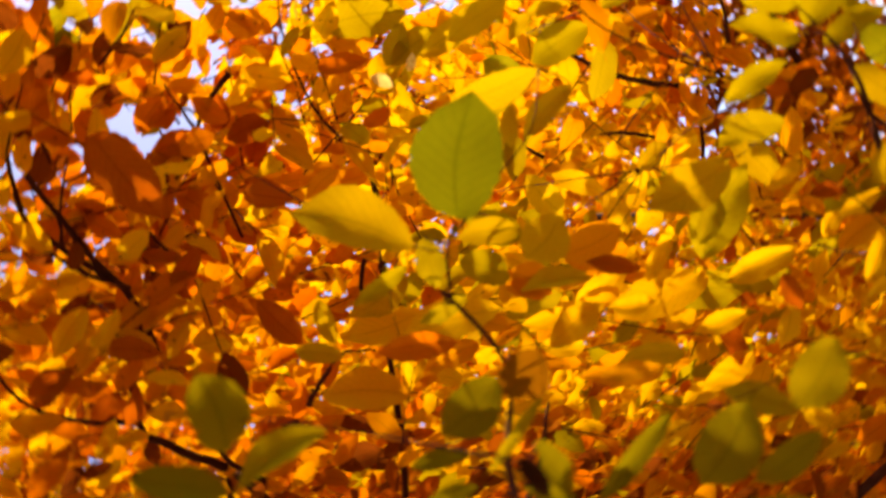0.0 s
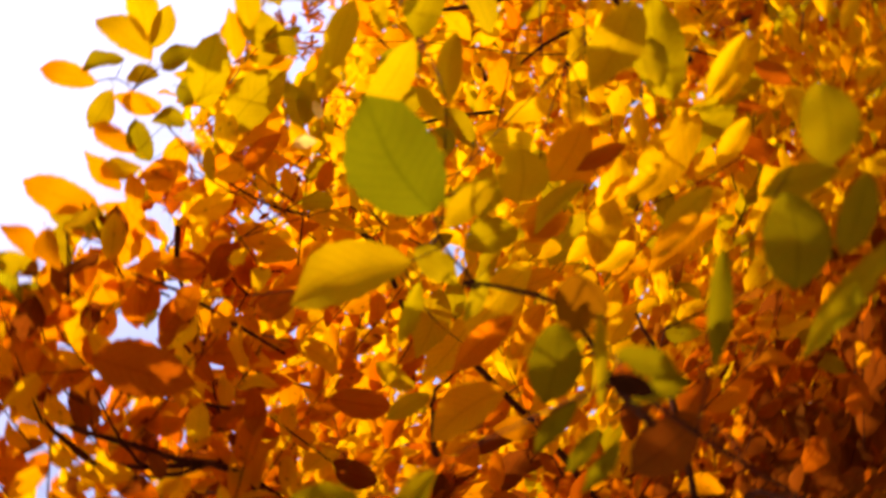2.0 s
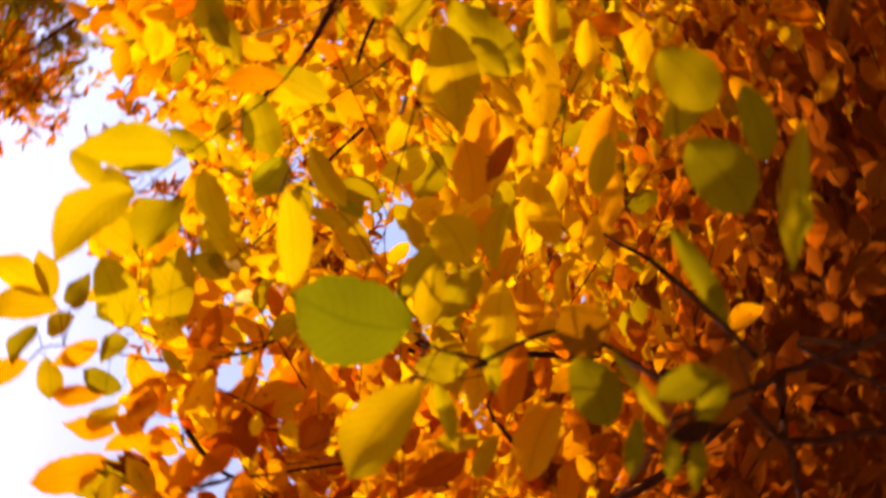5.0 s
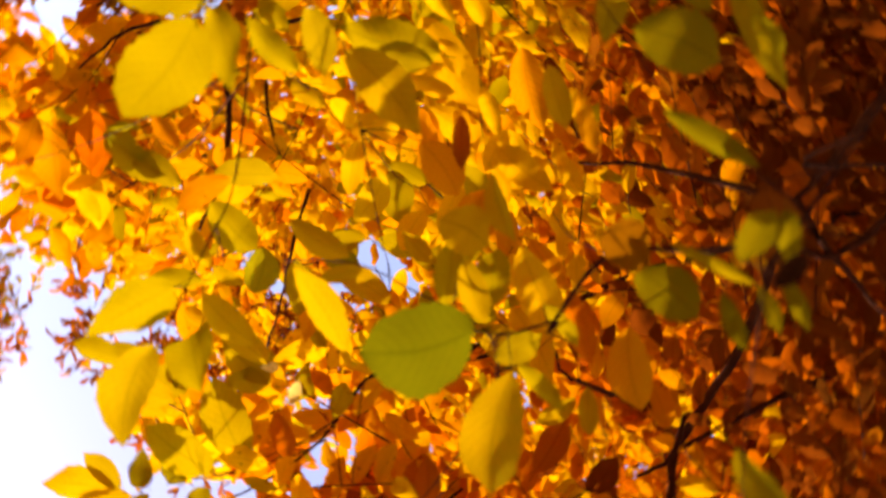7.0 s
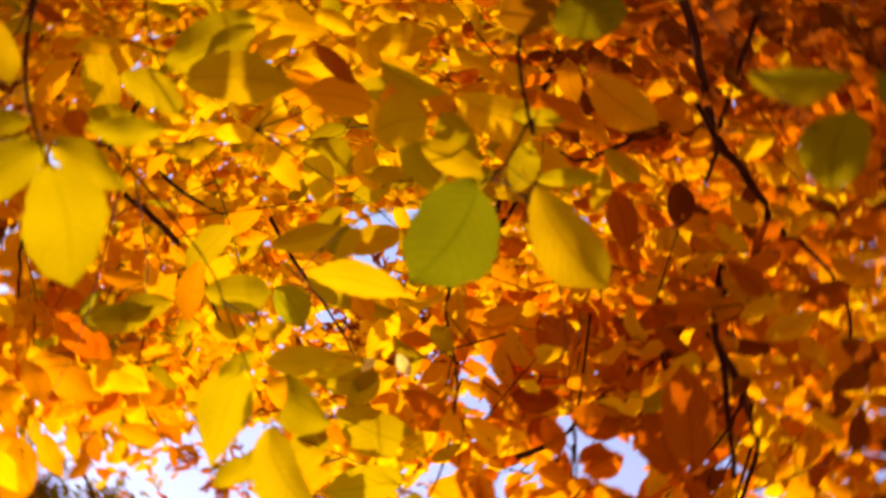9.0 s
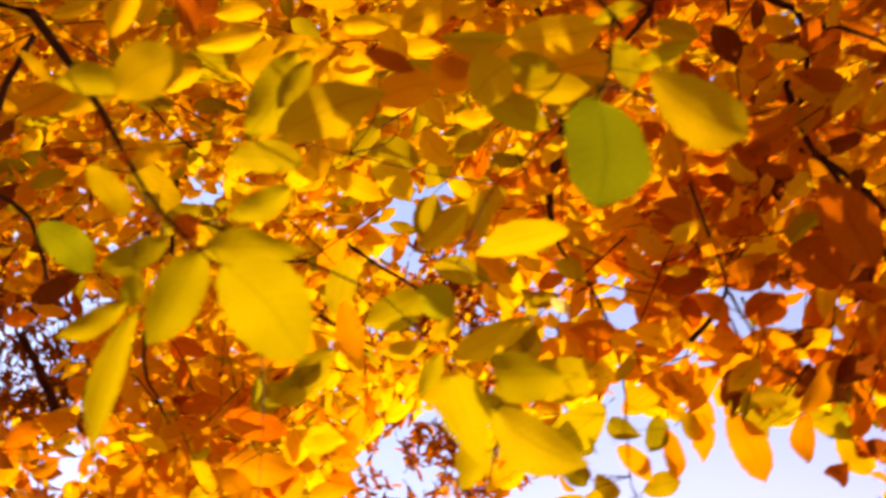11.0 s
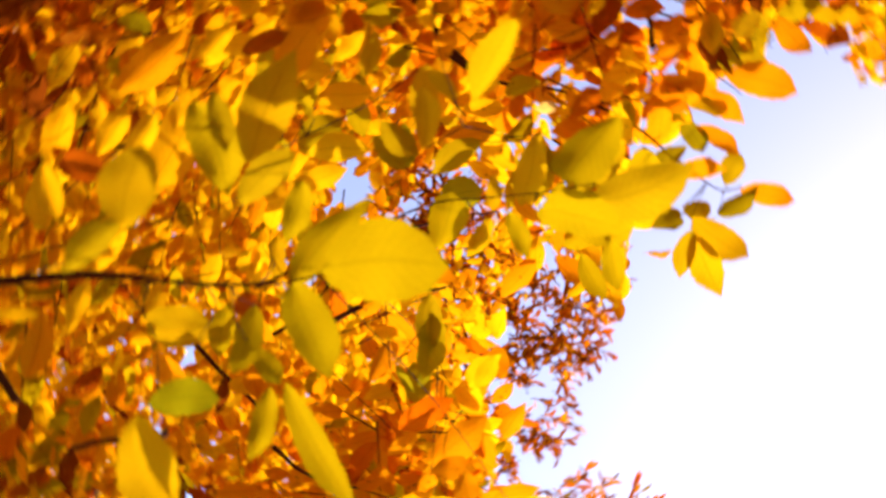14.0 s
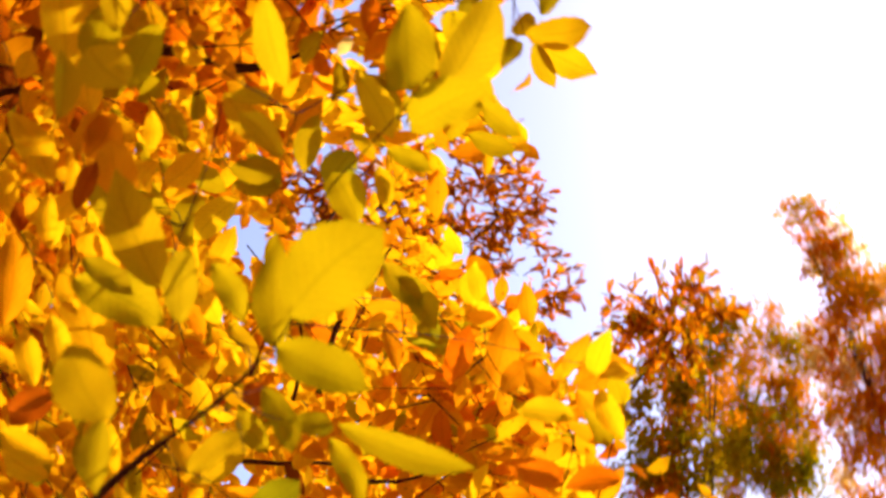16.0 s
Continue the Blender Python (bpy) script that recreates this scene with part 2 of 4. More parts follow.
tube_into(bm, spine, [0.13 - 0.005 * i for i in range(len(spine))], 14)
trunk = part("trunk", bm, BARK, tree)
LEAF_MESHES = {}


def leaf_mesh(form, tone):
    """One shared mesh for each form and tone."""
    if (form, tone) not in LEAF_MESHES:
        verts, faces, uvs = NEAR_FORMS[form]
        LEAF_MESHES[form, tone] = mesh_of("leaf", verts, faces, uvs, [LEAF_SINGLE[TONE_NAMES.index(tone)]])
    return LEAF_MESHES[form, tone]


LEAF_RND = random.Random(11)
VIEW_SIDE = crown(0.07, -0.15, 0)     # about where the camera moves; the near leaves face it


def hang_leaf(twig, tone, base, tip, broad):
    """One leaf as an object under its twig, its face turned to the camera; broad: its width, as seen from there, as a
    share of its length.
    """
    base, tip = Vector(base), Vector(tip)
    way = tip - base
    face = Matrix.Rotation(radians(LEAF_RND.gauss(0, 14)), 3, way.normalized()) @ (VIEW_SIDE - base).normalized()
    ob = new("leaf", leaf_mesh(2 if broad > 0.56 else LEAF_RND.randrange(len(NEAR_FORMS)), tone))
    ob.parent = twig
    ob.matrix_parent_inverse = (tree.matrix_basis @ twig.matrix_basis).inverted()
    ob.matrix_basis = leaf_pose(base, way, face, way.length) @ Matrix.Diagonal((broad / 0.54, 1, min(1, broad / 0.5), 1))
    return ob


def leafy_twig(label, line, r0, r1, leaves):
    """A twig along line with its leaves, each near one on a thin shoot."""
    bm = bmesh.new()
    points = bent([crown(*p) for p in line], 4)
    tube_into(bm, points, [r1 + (r0 - r1) * (1 - i / (len(points) - 1)) ** 2.0 for i in range(len(points))], 7)
    for tone, a, b, d, a2, b2, d2, broad in leaves:
        foot = crown(a, b, d)
        start = min(points, key=lambda p: (p - foot).length)
        gap = (foot - start).length
        if 0.012 < gap < 0.05:
            sag = Vector((0, 0, -0.1 * gap))
            tube_into(bm, bent([start, start.lerp(foot, 0.5) + sag, foot], 3), [0.0006 - 0.00004 * i for i in range(7)], 5)
    for v in bm.verts:
        v.co -= tree.location
    twig = part("twig", bm, TWIG_BARK, tree, label)
    for tone, a, b, d, a2, b2, d2, broad in leaves:
        hang_leaf(twig, tone, crown(a, b, d), crown(a2, b2, d2), broad)


def bare_branch(line, r0, r1):
    bm = bmesh.new()
    points = bent([crown(*p) for p in line], 4, 0.0015, LEAF_RND)
    tube_into(bm, points, [r1 + (r0 - r1) * (1 - i / (len(points) - 1)) ** 1.3 for i in range(len(points))], 7)
    for v in bm.verts:
        v.co -= tree.location
    part("branch", bm, TWIG_BARK, tree)


# ---- leafy twigs nearest the eye: places in the frame of the crown ----
leafy_twig("thin twig with a large green leaf", [(-0.217, -0.111, 0.500), (-0.201, -0.119, 0.550), (-0.162, -0.137, 0.600), (-0.110, -0.104, 0.610), (-0.119, -0.108, 0.615), (-0.086, -0.110, 0.620), (-0.067, -0.119, 0.625)], 0.0028, 0.0009, [
    ("green", -0.064, -0.119, 0.617, 0.013, -0.128, 0.567, 0.59),
    ("lemon", -0.077, -0.087, 0.608, -0.043, -0.012, 0.644, 0.48),
    ("khaki", -0.115, -0.120, 0.620, -0.131, -0.087, 0.621, 0.35),
    ("khaki", -0.074, -0.097, 0.628, -0.109, -0.102, 0.623, 0.55),
    ("shaded_olive", -0.210, -0.092, 0.495, -0.215, -0.059, 0.497, 0.30),
    ("shaded_olive", -0.202, -0.091, 0.509, -0.207, -0.061, 0.510, 0.34),
    ("shaded_olive", -0.158, -0.121, 0.560, -0.185, -0.082, 0.558, 0.62),
    ("shaded_olive", -0.188, -0.093, 0.524, -0.191, -0.057, 0.527, 0.34),
    ("umber", -0.144, -0.148, 0.558, -0.168, -0.123, 0.557, 1.00),
    ("gold", -0.183, -0.246, 0.604, -0.185, -0.204, 0.618, 0.30),
    ("khaki", -0.155, -0.013, 0.507, -0.173, 0.039, 0.499, 0.45),
    ("gold", -0.201, -0.084, 0.709, -0.188, -0.020, 0.715, 0.50),
])
leafy_twig("thin twig with a large green leaf", [(-0.162, -0.137, 0.600), (-0.176, -0.165, 0.697), (-0.190, -0.204, 0.755)], 0.0008, 0.0004, [
    ("yellow", -0.190, -0.204, 0.735, -0.164, -0.258, 0.751, 0.42),
])
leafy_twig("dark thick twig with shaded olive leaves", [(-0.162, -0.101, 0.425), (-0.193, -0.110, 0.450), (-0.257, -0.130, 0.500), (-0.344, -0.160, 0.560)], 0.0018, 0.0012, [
    ("shaded_olive", -0.157, -0.108, 0.436, -0.188, -0.129, 0.442, 0.50),
    # stands for the black hollow under the curled leaf
    ("hollow_shade", -0.152, -0.093, 0.406, -0.169, -0.104, 0.398, 0.50),
    ("shaded_olive", -0.188, -0.125, 0.432, -0.173, -0.099, 0.422, 0.36),
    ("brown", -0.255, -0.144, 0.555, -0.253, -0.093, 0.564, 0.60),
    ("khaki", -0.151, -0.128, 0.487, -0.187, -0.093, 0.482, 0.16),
    ("shaded_olive", -0.171, -0.197, 0.482, -0.215, -0.151, 0.482, 0.20),
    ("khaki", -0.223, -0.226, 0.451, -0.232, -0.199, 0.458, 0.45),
    ("shaded_olive", -0.178, -0.248, 0.493, -0.219, -0.215, 0.492, 0.62),
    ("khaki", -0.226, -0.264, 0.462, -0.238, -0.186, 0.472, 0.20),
    ("shaded_olive", -0.194, -0.279, 0.472, -0.219, -0.242, 0.481, 0.38),
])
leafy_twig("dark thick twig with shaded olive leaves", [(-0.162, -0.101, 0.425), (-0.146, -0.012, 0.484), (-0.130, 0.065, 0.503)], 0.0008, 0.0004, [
    ("shaded_olive", -0.111, 0.047, 0.496, -0.151, 0.038, 0.486, 0.80),
    ("shaded_olive", -0.150, 0.084, 0.470, -0.165, 0.037, 0.471, 0.42),
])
leafy_twig("dark thick twig with shaded olive leaves", [(-0.228, -0.121, 0.477), (-0.198, -0.198, 0.512), (-0.168, -0.287, 0.507)], 0.0008, 0.0004, [
    ("khaki", -0.137, -0.280, 0.453, -0.172, -0.256, 0.456, 0.62),
    ("khaki", -0.199, -0.294, 0.521, -0.183, -0.257, 0.544, 0.40),
])
leafy_twig("thin twig with lime-yellow leaves", [(-0.072, -0.065, 0.660), (-0.082, -0.112, 0.650), (-0.042, -0.160, 0.660), (-0.012, -0.188, 0.660), (0.029, -0.210, 0.700)], 0.0011, 0.0005, [
    ("lime", -0.095, -0.087, 0.657, -0.116, -0.047, 0.657, 0.30),
    ("lemon", -0.079, -0.166, 0.636, -0.078, -0.121, 0.634, 0.45),
    ("lemon", 0.015, -0.240, 0.721, -0.021, -0.201, 0.733, 0.40),
    ("lemon", 0.006, -0.194, 0.735, -0.027, -0.191, 0.735, 0.42),
    ("lemon", -0.075, -0.198, 0.649, -0.102, -0.171, 0.653, 0.85),
    ("lemon", 0.011, -0.134, 0.670, 0.026, -0.198, 0.660, 0.40),
    ("lime", -0.104, -0.132, 0.700, -0.123, -0.171, 0.702, 0.58),
    ("lime", -0.072, -0.143, 0.713, -0.096, -0.190, 0.715, 0.50),
    ("lemon", -0.124, -0.219, 0.658, -0.125, -0.169, 0.671, 0.40),
    ("orange", -0.167, -0.126, 0.712, -0.168, -0.064, 0.718, 0.38),
])
leafy_twig("thin twig with lime-yellow leaves", [(-0.077, -0.087, 0.655), (-0.131, -0.085, 0.760), (-0.186, -0.096, 0.824)], 0.0008, 0.0004, [
    ("yellow", -0.154, -0.170, 0.749, -0.166, -0.088, 0.758, 0.42),
    ("lemon", -0.184, -0.044, 0.798, -0.173, -0.004, 0.800, 0.40),
    ("lemon", -0.172, -0.038, 0.800, -0.134, -0.030, 0.806, 0.40),
    ("yellow", -0.232, -0.130, 0.869, -0.244, -0.155, 0.869, 0.60),
])
leafy_twig("thin twig with lime-yellow leaves", [(0.029, -0.210, 0.700), (0.034, -0.182, 0.817), (0.039, -0.167, 0.893)], 0.0008, 0.0004, [
    ("khaki", 0.019, -0.184, 0.894, 0.004, -0.236, 0.898, 0.48),
    ("lemon", 0.059, -0.149, 0.852, 0.091, -0.202, 0.863, 0.42),
])
leafy_twig("thin twig with lime-yellow leaves", [(-0.072, -0.065, 0.660), (-0.032, 0.000, 0.855), (0.007, 0.053, 1.009)], 0.0008, 0.0004, [
    ("rust", -0.034, 0.020, 0.999, -0.061, -0.020, 0.998, 0.50),
    ("orange", 0.004, 0.034, 0.999, 0.023, -0.009, 1.000, 0.50),
    ("rust", 0.009, 0.047, 0.999, 0.004, 0.107, 0.994, 0.50),
    ("orange", 0.025, 0.027, 0.999, 0.055, 0.058, 0.997, 0.55),
    ("rust", -0.018, 0.107, 0.944, 0.027, 0.153, 0.937, 0.72),
    ("orange", 0.057, 0.083, 0.995, 0.025, 0.115, 0.993, 0.55),
])
leafy_twig("bare grey-brown twig with lime-yellow leaves", [(-0.197, -0.562, 0.780), (-0.087, -0.461, 0.660), (-0.008, -0.402, 0.600), (0.033, -0.363, 0.585), (0.050, -0.337, 0.575)], 0.0046, 0.0006, [
    ("lime", 0.044, -0.344, 0.571, 0.099, -0.295, 0.555, 0.60),
    ("yellow", -0.182, -0.534, 0.750, -0.197, -0.500, 0.756, 0.35),
    ("lime", 0.032, -0.365, 0.599, 0.090, -0.385, 0.571, 0.48),
    ("lemon", -0.028, -0.448, 0.622, 0.002, -0.421, 0.637, 0.55),
    ("yellow", -0.155, -0.558, 0.752, -0.132, -0.538, 0.768, 0.30),
    ("lime", 0.029, -0.367, 0.615, 0.036, -0.295, 0.571, 0.31),
    ("lime", 0.019, -0.394, 0.626, 0.041, -0.432, 0.609, 0.42),
    ("lime", 0.036, -0.415, 0.624, 0.065, -0.423, 0.646, 0.42),
    ("khaki", -0.067, -0.406, 0.579, -0.067, -0.447, 0.566, 0.48),
    ("yellow", -0.109, -0.534, 0.777, -0.129, -0.492, 0.785, 0.35),
])
leafy_twig("bare grey-brown twig with lime-yellow leaves", [(-0.008, -0.402, 0.600), (0.002, -0.411, 0.621), (0.012, -0.432, 0.602)], 0.0008, 0.0004, [
    ("lemon", -0.051, -0.400, 0.542, -0.066, -0.357, 0.525, 0.60),
    ("lemon", 0.024, -0.476, 0.559, 0.080, -0.505, 0.554, 0.55),
    ("lime", 0.064, -0.421, 0.647, 0.156, -0.455, 0.661, 0.24),
])
leafy_twig("bare grey-brown twig with lime-yellow leaves", [(-0.065, -0.445, 0.644), (-0.033, -0.467, 0.689), (0.000, -0.501, 0.695)], 0.0008, 0.0004, [
    ("olive", 0.000, -0.501, 0.675, 0.032, -0.468, 0.692, 0.52),
])
leafy_twig("bare grey-brown twig with lime-yellow leaves", [(-0.171, -0.538, 0.751), (-0.158, -0.494, 0.825), (-0.145, -0.463, 0.858)], 0.0008, 0.0004, [
    ("yellow", -0.078, -0.503, 0.851, -0.103, -0.469, 0.853, 0.40),
    ("yellow", -0.211, -0.422, 0.826, -0.223, -0.371, 0.830, 0.40),
])
leafy_twig("twig with sun-dappled yellow leaves", [(-0.170, -0.523, 0.720), (-0.102, -0.439, 0.660), (-0.046, -0.359, 0.650), (-0.052, -0.331, 0.650), (-0.057, -0.290, 0.720)], 0.0008, 0.0004, [
    ("lemon", -0.056, -0.332, 0.660, -0.079, -0.254, 0.637, 0.42),
    ("khaki", -0.030, -0.352, 0.612, -0.025, -0.304, 0.609, 0.42),
    ("gold", -0.100, -0.271, 0.729, -0.118, -0.223, 0.742, 0.55),
    ("lime", -0.012, -0.315, 0.622, 0.012, -0.352, 0.602, 0.38),
    ("yellow", -0.132, -0.398, 0.691, -0.152, -0.350, 0.711, 0.33),
    ("yellow", -0.154, -0.423, 0.638, -0.122, -0.446, 0.646, 0.50),
    ("khaki", -0.115, -0.312, 0.675, -0.081, -0.337, 0.684, 0.42),
    ("rust", -0.133, -0.278, 0.712, -0.123, -0.239, 0.726, 0.35),
    ("lime", -0.132, -0.328, 0.709, -0.060, -0.362, 0.687, 0.50),
    ("rust", -0.162, -0.417, 0.745, -0.192, -0.424, 0.732, 0.50),
])
leafy_twig("twig with sun-dappled yellow leaves", [(-0.057, -0.290, 0.720), (-0.105, -0.276, 0.782), (-0.152, -0.274, 0.805)], 0.0008, 0.0004, [
    ("yellow", -0.158, -0.318, 0.759, -0.152, -0.358, 0.759, 0.40),
    ("yellow", -0.127, -0.342, 0.796, -0.162, -0.317, 0.800, 0.40),
    ("yellow", -0.169, -0.263, 0.754, -0.169, -0.306, 0.754, 0.40),
    ("yellow", -0.209, -0.283, 0.844, -0.180, -0.253, 0.855, 0.50),
    ("lemon", -0.186, -0.280, 0.645, -0.190, -0.234, 0.661, 0.40),
    ("yellow", -0.083, -0.321, 0.862, -0.127, -0.322, 0.857, 0.50),
    ("gold", -0.136, -0.195, 0.808, -0.160, -0.231, 0.805, 0.70),
    ("gold", -0.148, -0.190, 0.809, -0.151, -0.231, 0.812, 0.55),
])
leafy_twig("twig with sun-dappled yellow leaves", [(-0.057, -0.290, 0.720), (-0.099, -0.272, 0.850), (-0.141, -0.266, 0.941)], 0.0008, 0.0004, [
    ("yellow", -0.186, -0.328, 0.904, -0.193, -0.282, 0.904, 0.50),
    ("yellow", -0.171, -0.259, 0.912, -0.137, -0.220, 0.922, 0.40),
    ("yellow", -0.092, -0.333, 0.931, -0.066, -0.283, 0.940, 0.40),
    ("lime", -0.123, -0.303, 0.977, -0.112, -0.250, 0.981, 0.60),
    ("yellow", -0.205, -0.225, 0.899, -0.199, -0.278, 0.904, 0.35),
    ("yellow", -0.187, -0.224, 0.874, -0.158, -0.204, 0.883, 0.60),
    ("yellow", -0.096, -0.215, 0.927, -0.129, -0.246, 0.921, 0.55),
    ("khaki", -0.068, -0.243, 0.940, -0.024, -0.246, 0.949, 0.42),
])
leafy_twig("twig with sun-dappled yellow leaves", [(-0.057, -0.290, 0.720), (-0.066, -0.235, 0.830), (-0.074, -0.193, 0.901)], 0.0008, 0.0004, [
    ("khaki", -0.060, -0.233, 0.886, -0.014, -0.233, 0.895, 0.55),
    ("gold", -0.014, -0.204, 0.918, 0.021, -0.162, 0.920, 0.45),
    ("lemon", -0.060, -0.167, 0.866, -0.024, -0.213, 0.877, 0.45),
    ("lemon", -0.100, -0.183, 0.818, -0.083, -0.220, 0.827, 0.40),
    ("yellow", -0.139, -0.176, 0.917, -0.141, -0.217, 0.920, 0.42),
])
leafy_twig("pale twig with bright yellow leaves", [(-0.008, -0.400, 0.720), (0.043, -0.279, 0.700), (0.074, -0.240, 0.700), (0.107, -0.204, 0.700), (0.126, -0.179, 0.700)], 0.0011, 0.0005, [
    ("rust", -0.013, -0.406, 0.728, -0.001, -0.423, 0.728, 0.90),
    ("lime", 0.108, -0.216, 0.710, 0.157, -0.197, 0.648, 0.42),
    ("khaki", 0.134, -0.185, 0.730, 0.170, -0.133, 0.685, 0.50),
    ("lime", 0.109, -0.141, 0.661, 0.112, -0.196, 0.742, 0.38),
    ("lime", 0.088, -0.226, 0.790, 0.126, -0.242, 0.791, 0.40),
    ("lime", 0.056, -0.433, 0.663, 0.080, -0.480, 0.662, 0.35),
    ("lemon", 0.059, -0.213, 0.787, 0.079, -0.234, 0.789, 0.40),
    ("lime", 0.064, -0.286, 0.798, 0.039, -0.238, 0.815, 0.55),
    ("lemon", 0.080, -0.237, 0.810, 0.087, -0.276, 0.810, 0.40),
    ("lime", 0.165, -0.186, 0.808, 0.197, -0.213, 0.808, 0.45),
])
leafy_twig("pale twig with bright yellow leaves", [(0.067, -0.249, 0.700), (0.067, -0.244, 0.801), (0.068, -0.251, 0.862)], 0.0008, 0.0004, [
    ("lemon", 0.065, -0.166, 0.804, 0.092, -0.216, 0.790, 0.40),
    ("lemon", 0.139, -0.145, 0.844, 0.177, -0.180, 0.847, 0.42),
    ("olive", 0.029, -0.252, 0.892, 0.051, -0.216, 0.897, 0.70),
    ("gold", 0.042, -0.307, 0.825, 0.093, -0.294, 0.830, 0.45),
    ("khaki", 0.053, -0.318, 0.840, -0.001, -0.306, 0.846, 0.48),
    ("khaki", 0.082, -0.318, 0.848, 0.116, -0.356, 0.845, 0.45),
])
leafy_twig("pale twig with bright yellow leaves", [(0.014, -0.349, 0.712), (0.068, -0.348, 0.845), (0.122, -0.360, 0.938)], 0.0008, 0.0004, [
    ("yellow", 0.160, -0.321, 0.909, 0.166, -0.355, 0.908, 0.50),
    ("olive", 0.112, -0.354, 0.886, 0.129, -0.388, 0.881, 0.32),
    ("yellow", 0.154, -0.372, 0.957, 0.188, -0.373, 0.956, 0.50),
    ("olive", 0.099, -0.386, 0.881, 0.129, -0.394, 0.880, 0.30),
    ("yellow", 0.087, -0.368, 0.957, 0.057, -0.385, 0.954, 0.40),
])
leafy_twig("pale twig with bright yellow leaves", [(0.009, -0.359, 0.713), (0.141, -0.386, 0.883), (0.273, -0.424, 1.012)], 0.0008, 0.0004, [
    ("gold", 0.300, -0.390, 0.992, 0.278, -0.427, 0.992, 0.42),
    ("lemon", 0.292, -0.420, 0.991, 0.329, -0.433, 0.982, 0.45),
    ("lemon", 0.228, -0.463, 0.993, 0.268, -0.479, 0.986, 0.45),
])
leafy_twig("pale twig with bright yellow leaves", [(-0.008, -0.400, 0.720), (-0.035, -0.392, 0.847), (-0.062, -0.396, 0.935)], 0.0008, 0.0004, [
    ("yellow", -0.037, -0.422, 0.908, -0.063, -0.402, 0.911, 0.60),
    ("yellow", -0.075, -0.390, 0.918, -0.049, -0.415, 0.908, 0.50),
    ("yellow", -0.076, -0.376, 0.918, -0.090, -0.345, 0.925, 0.60),
])
leafy_twig("forked dark twig with orange leaves", [(0.073, 0.018, 1.000), (0.048, 0.042, 1.000), (0.021, 0.057, 1.000), (-0.010, 0.051, 1.000), (-0.093, 0.030, 1.020)], 0.0032, 0.0016, [
    ("rust", 0.048, 0.083, 1.002, 0.029, 0.114, 1.042, 0.44),
    ("pale", 0.037, -0.128, 0.899, 0.049, -0.110, 0.901, 0.53),
    ("pale", 0.065, -0.150, 0.896, 0.048, -0.147, 0.904, 0.48),
    ("orange", 0.047, 0.078, 1.012, 0.030, 0.102, 0.966, 0.44),
    ("rust", 0.023, 0.127, 0.809, -0.046, 0.082, 0.791, 0.51),
    ("orange", 0.001, 0.073, 0.956, 0.013, 0.039, 0.914, 0.44),
    ("rust", 0.007, 0.030, 0.953, 0.020, -0.015, 0.982, 0.48),
    ("rust", -0.043, 0.021, 0.950, -0.052, -0.021, 0.916, 0.44),
    ("rust", -0.141, 0.022, 0.897, -0.190, -0.015, 0.903, 0.47),
    ("orange", 0.065, -0.065, 0.944, 0.066, -0.109, 0.911, 0.44),
    ("gold", 0.277, -0.458, 1.091, 0.353, -0.439, 1.109, 0.45),
    ("gold", 0.270, -0.445, 1.108, 0.296, -0.401, 1.093, 0.44),
])
leafy_twig("forked dark twig with orange leaves", [(0.162, -0.330, 1.027), (0.174, -0.378, 1.011), (0.186, -0.426, 0.986), (0.262, -0.491, 0.961)], 0.0010, 0.0005, [
    ("gold", 0.283, -0.464, 1.105, 0.327, -0.509, 1.096, 0.47),
    ("gold", 0.177, -0.375, 1.002, 0.160, -0.328, 0.977, 0.44),
    ("orange", 0.139, -0.437, 0.949, 0.156, -0.381, 0.951, 0.47),
    ("gold", 0.183, -0.450, 0.996, 0.200, -0.375, 1.004, 0.44),
    ("lime", 0.108, -0.375, 0.893, 0.137, -0.405, 0.928, 0.44),
    ("orange", 0.251, -0.535, 0.959, 0.197, -0.514, 0.941, 0.44),
    ("orange", 0.306, -0.530, 0.956, 0.251, -0.535, 0.944, 0.49),
    ("orange", 0.139, -0.433, 1.003, 0.160, -0.384, 0.997, 0.44),
    ("lime", 0.095, -0.328, 0.850, 0.130, -0.375, 0.850, 0.47),
    ("gold", 0.182, -0.337, 0.997, 0.158, -0.314, 0.953, 0.44),
])
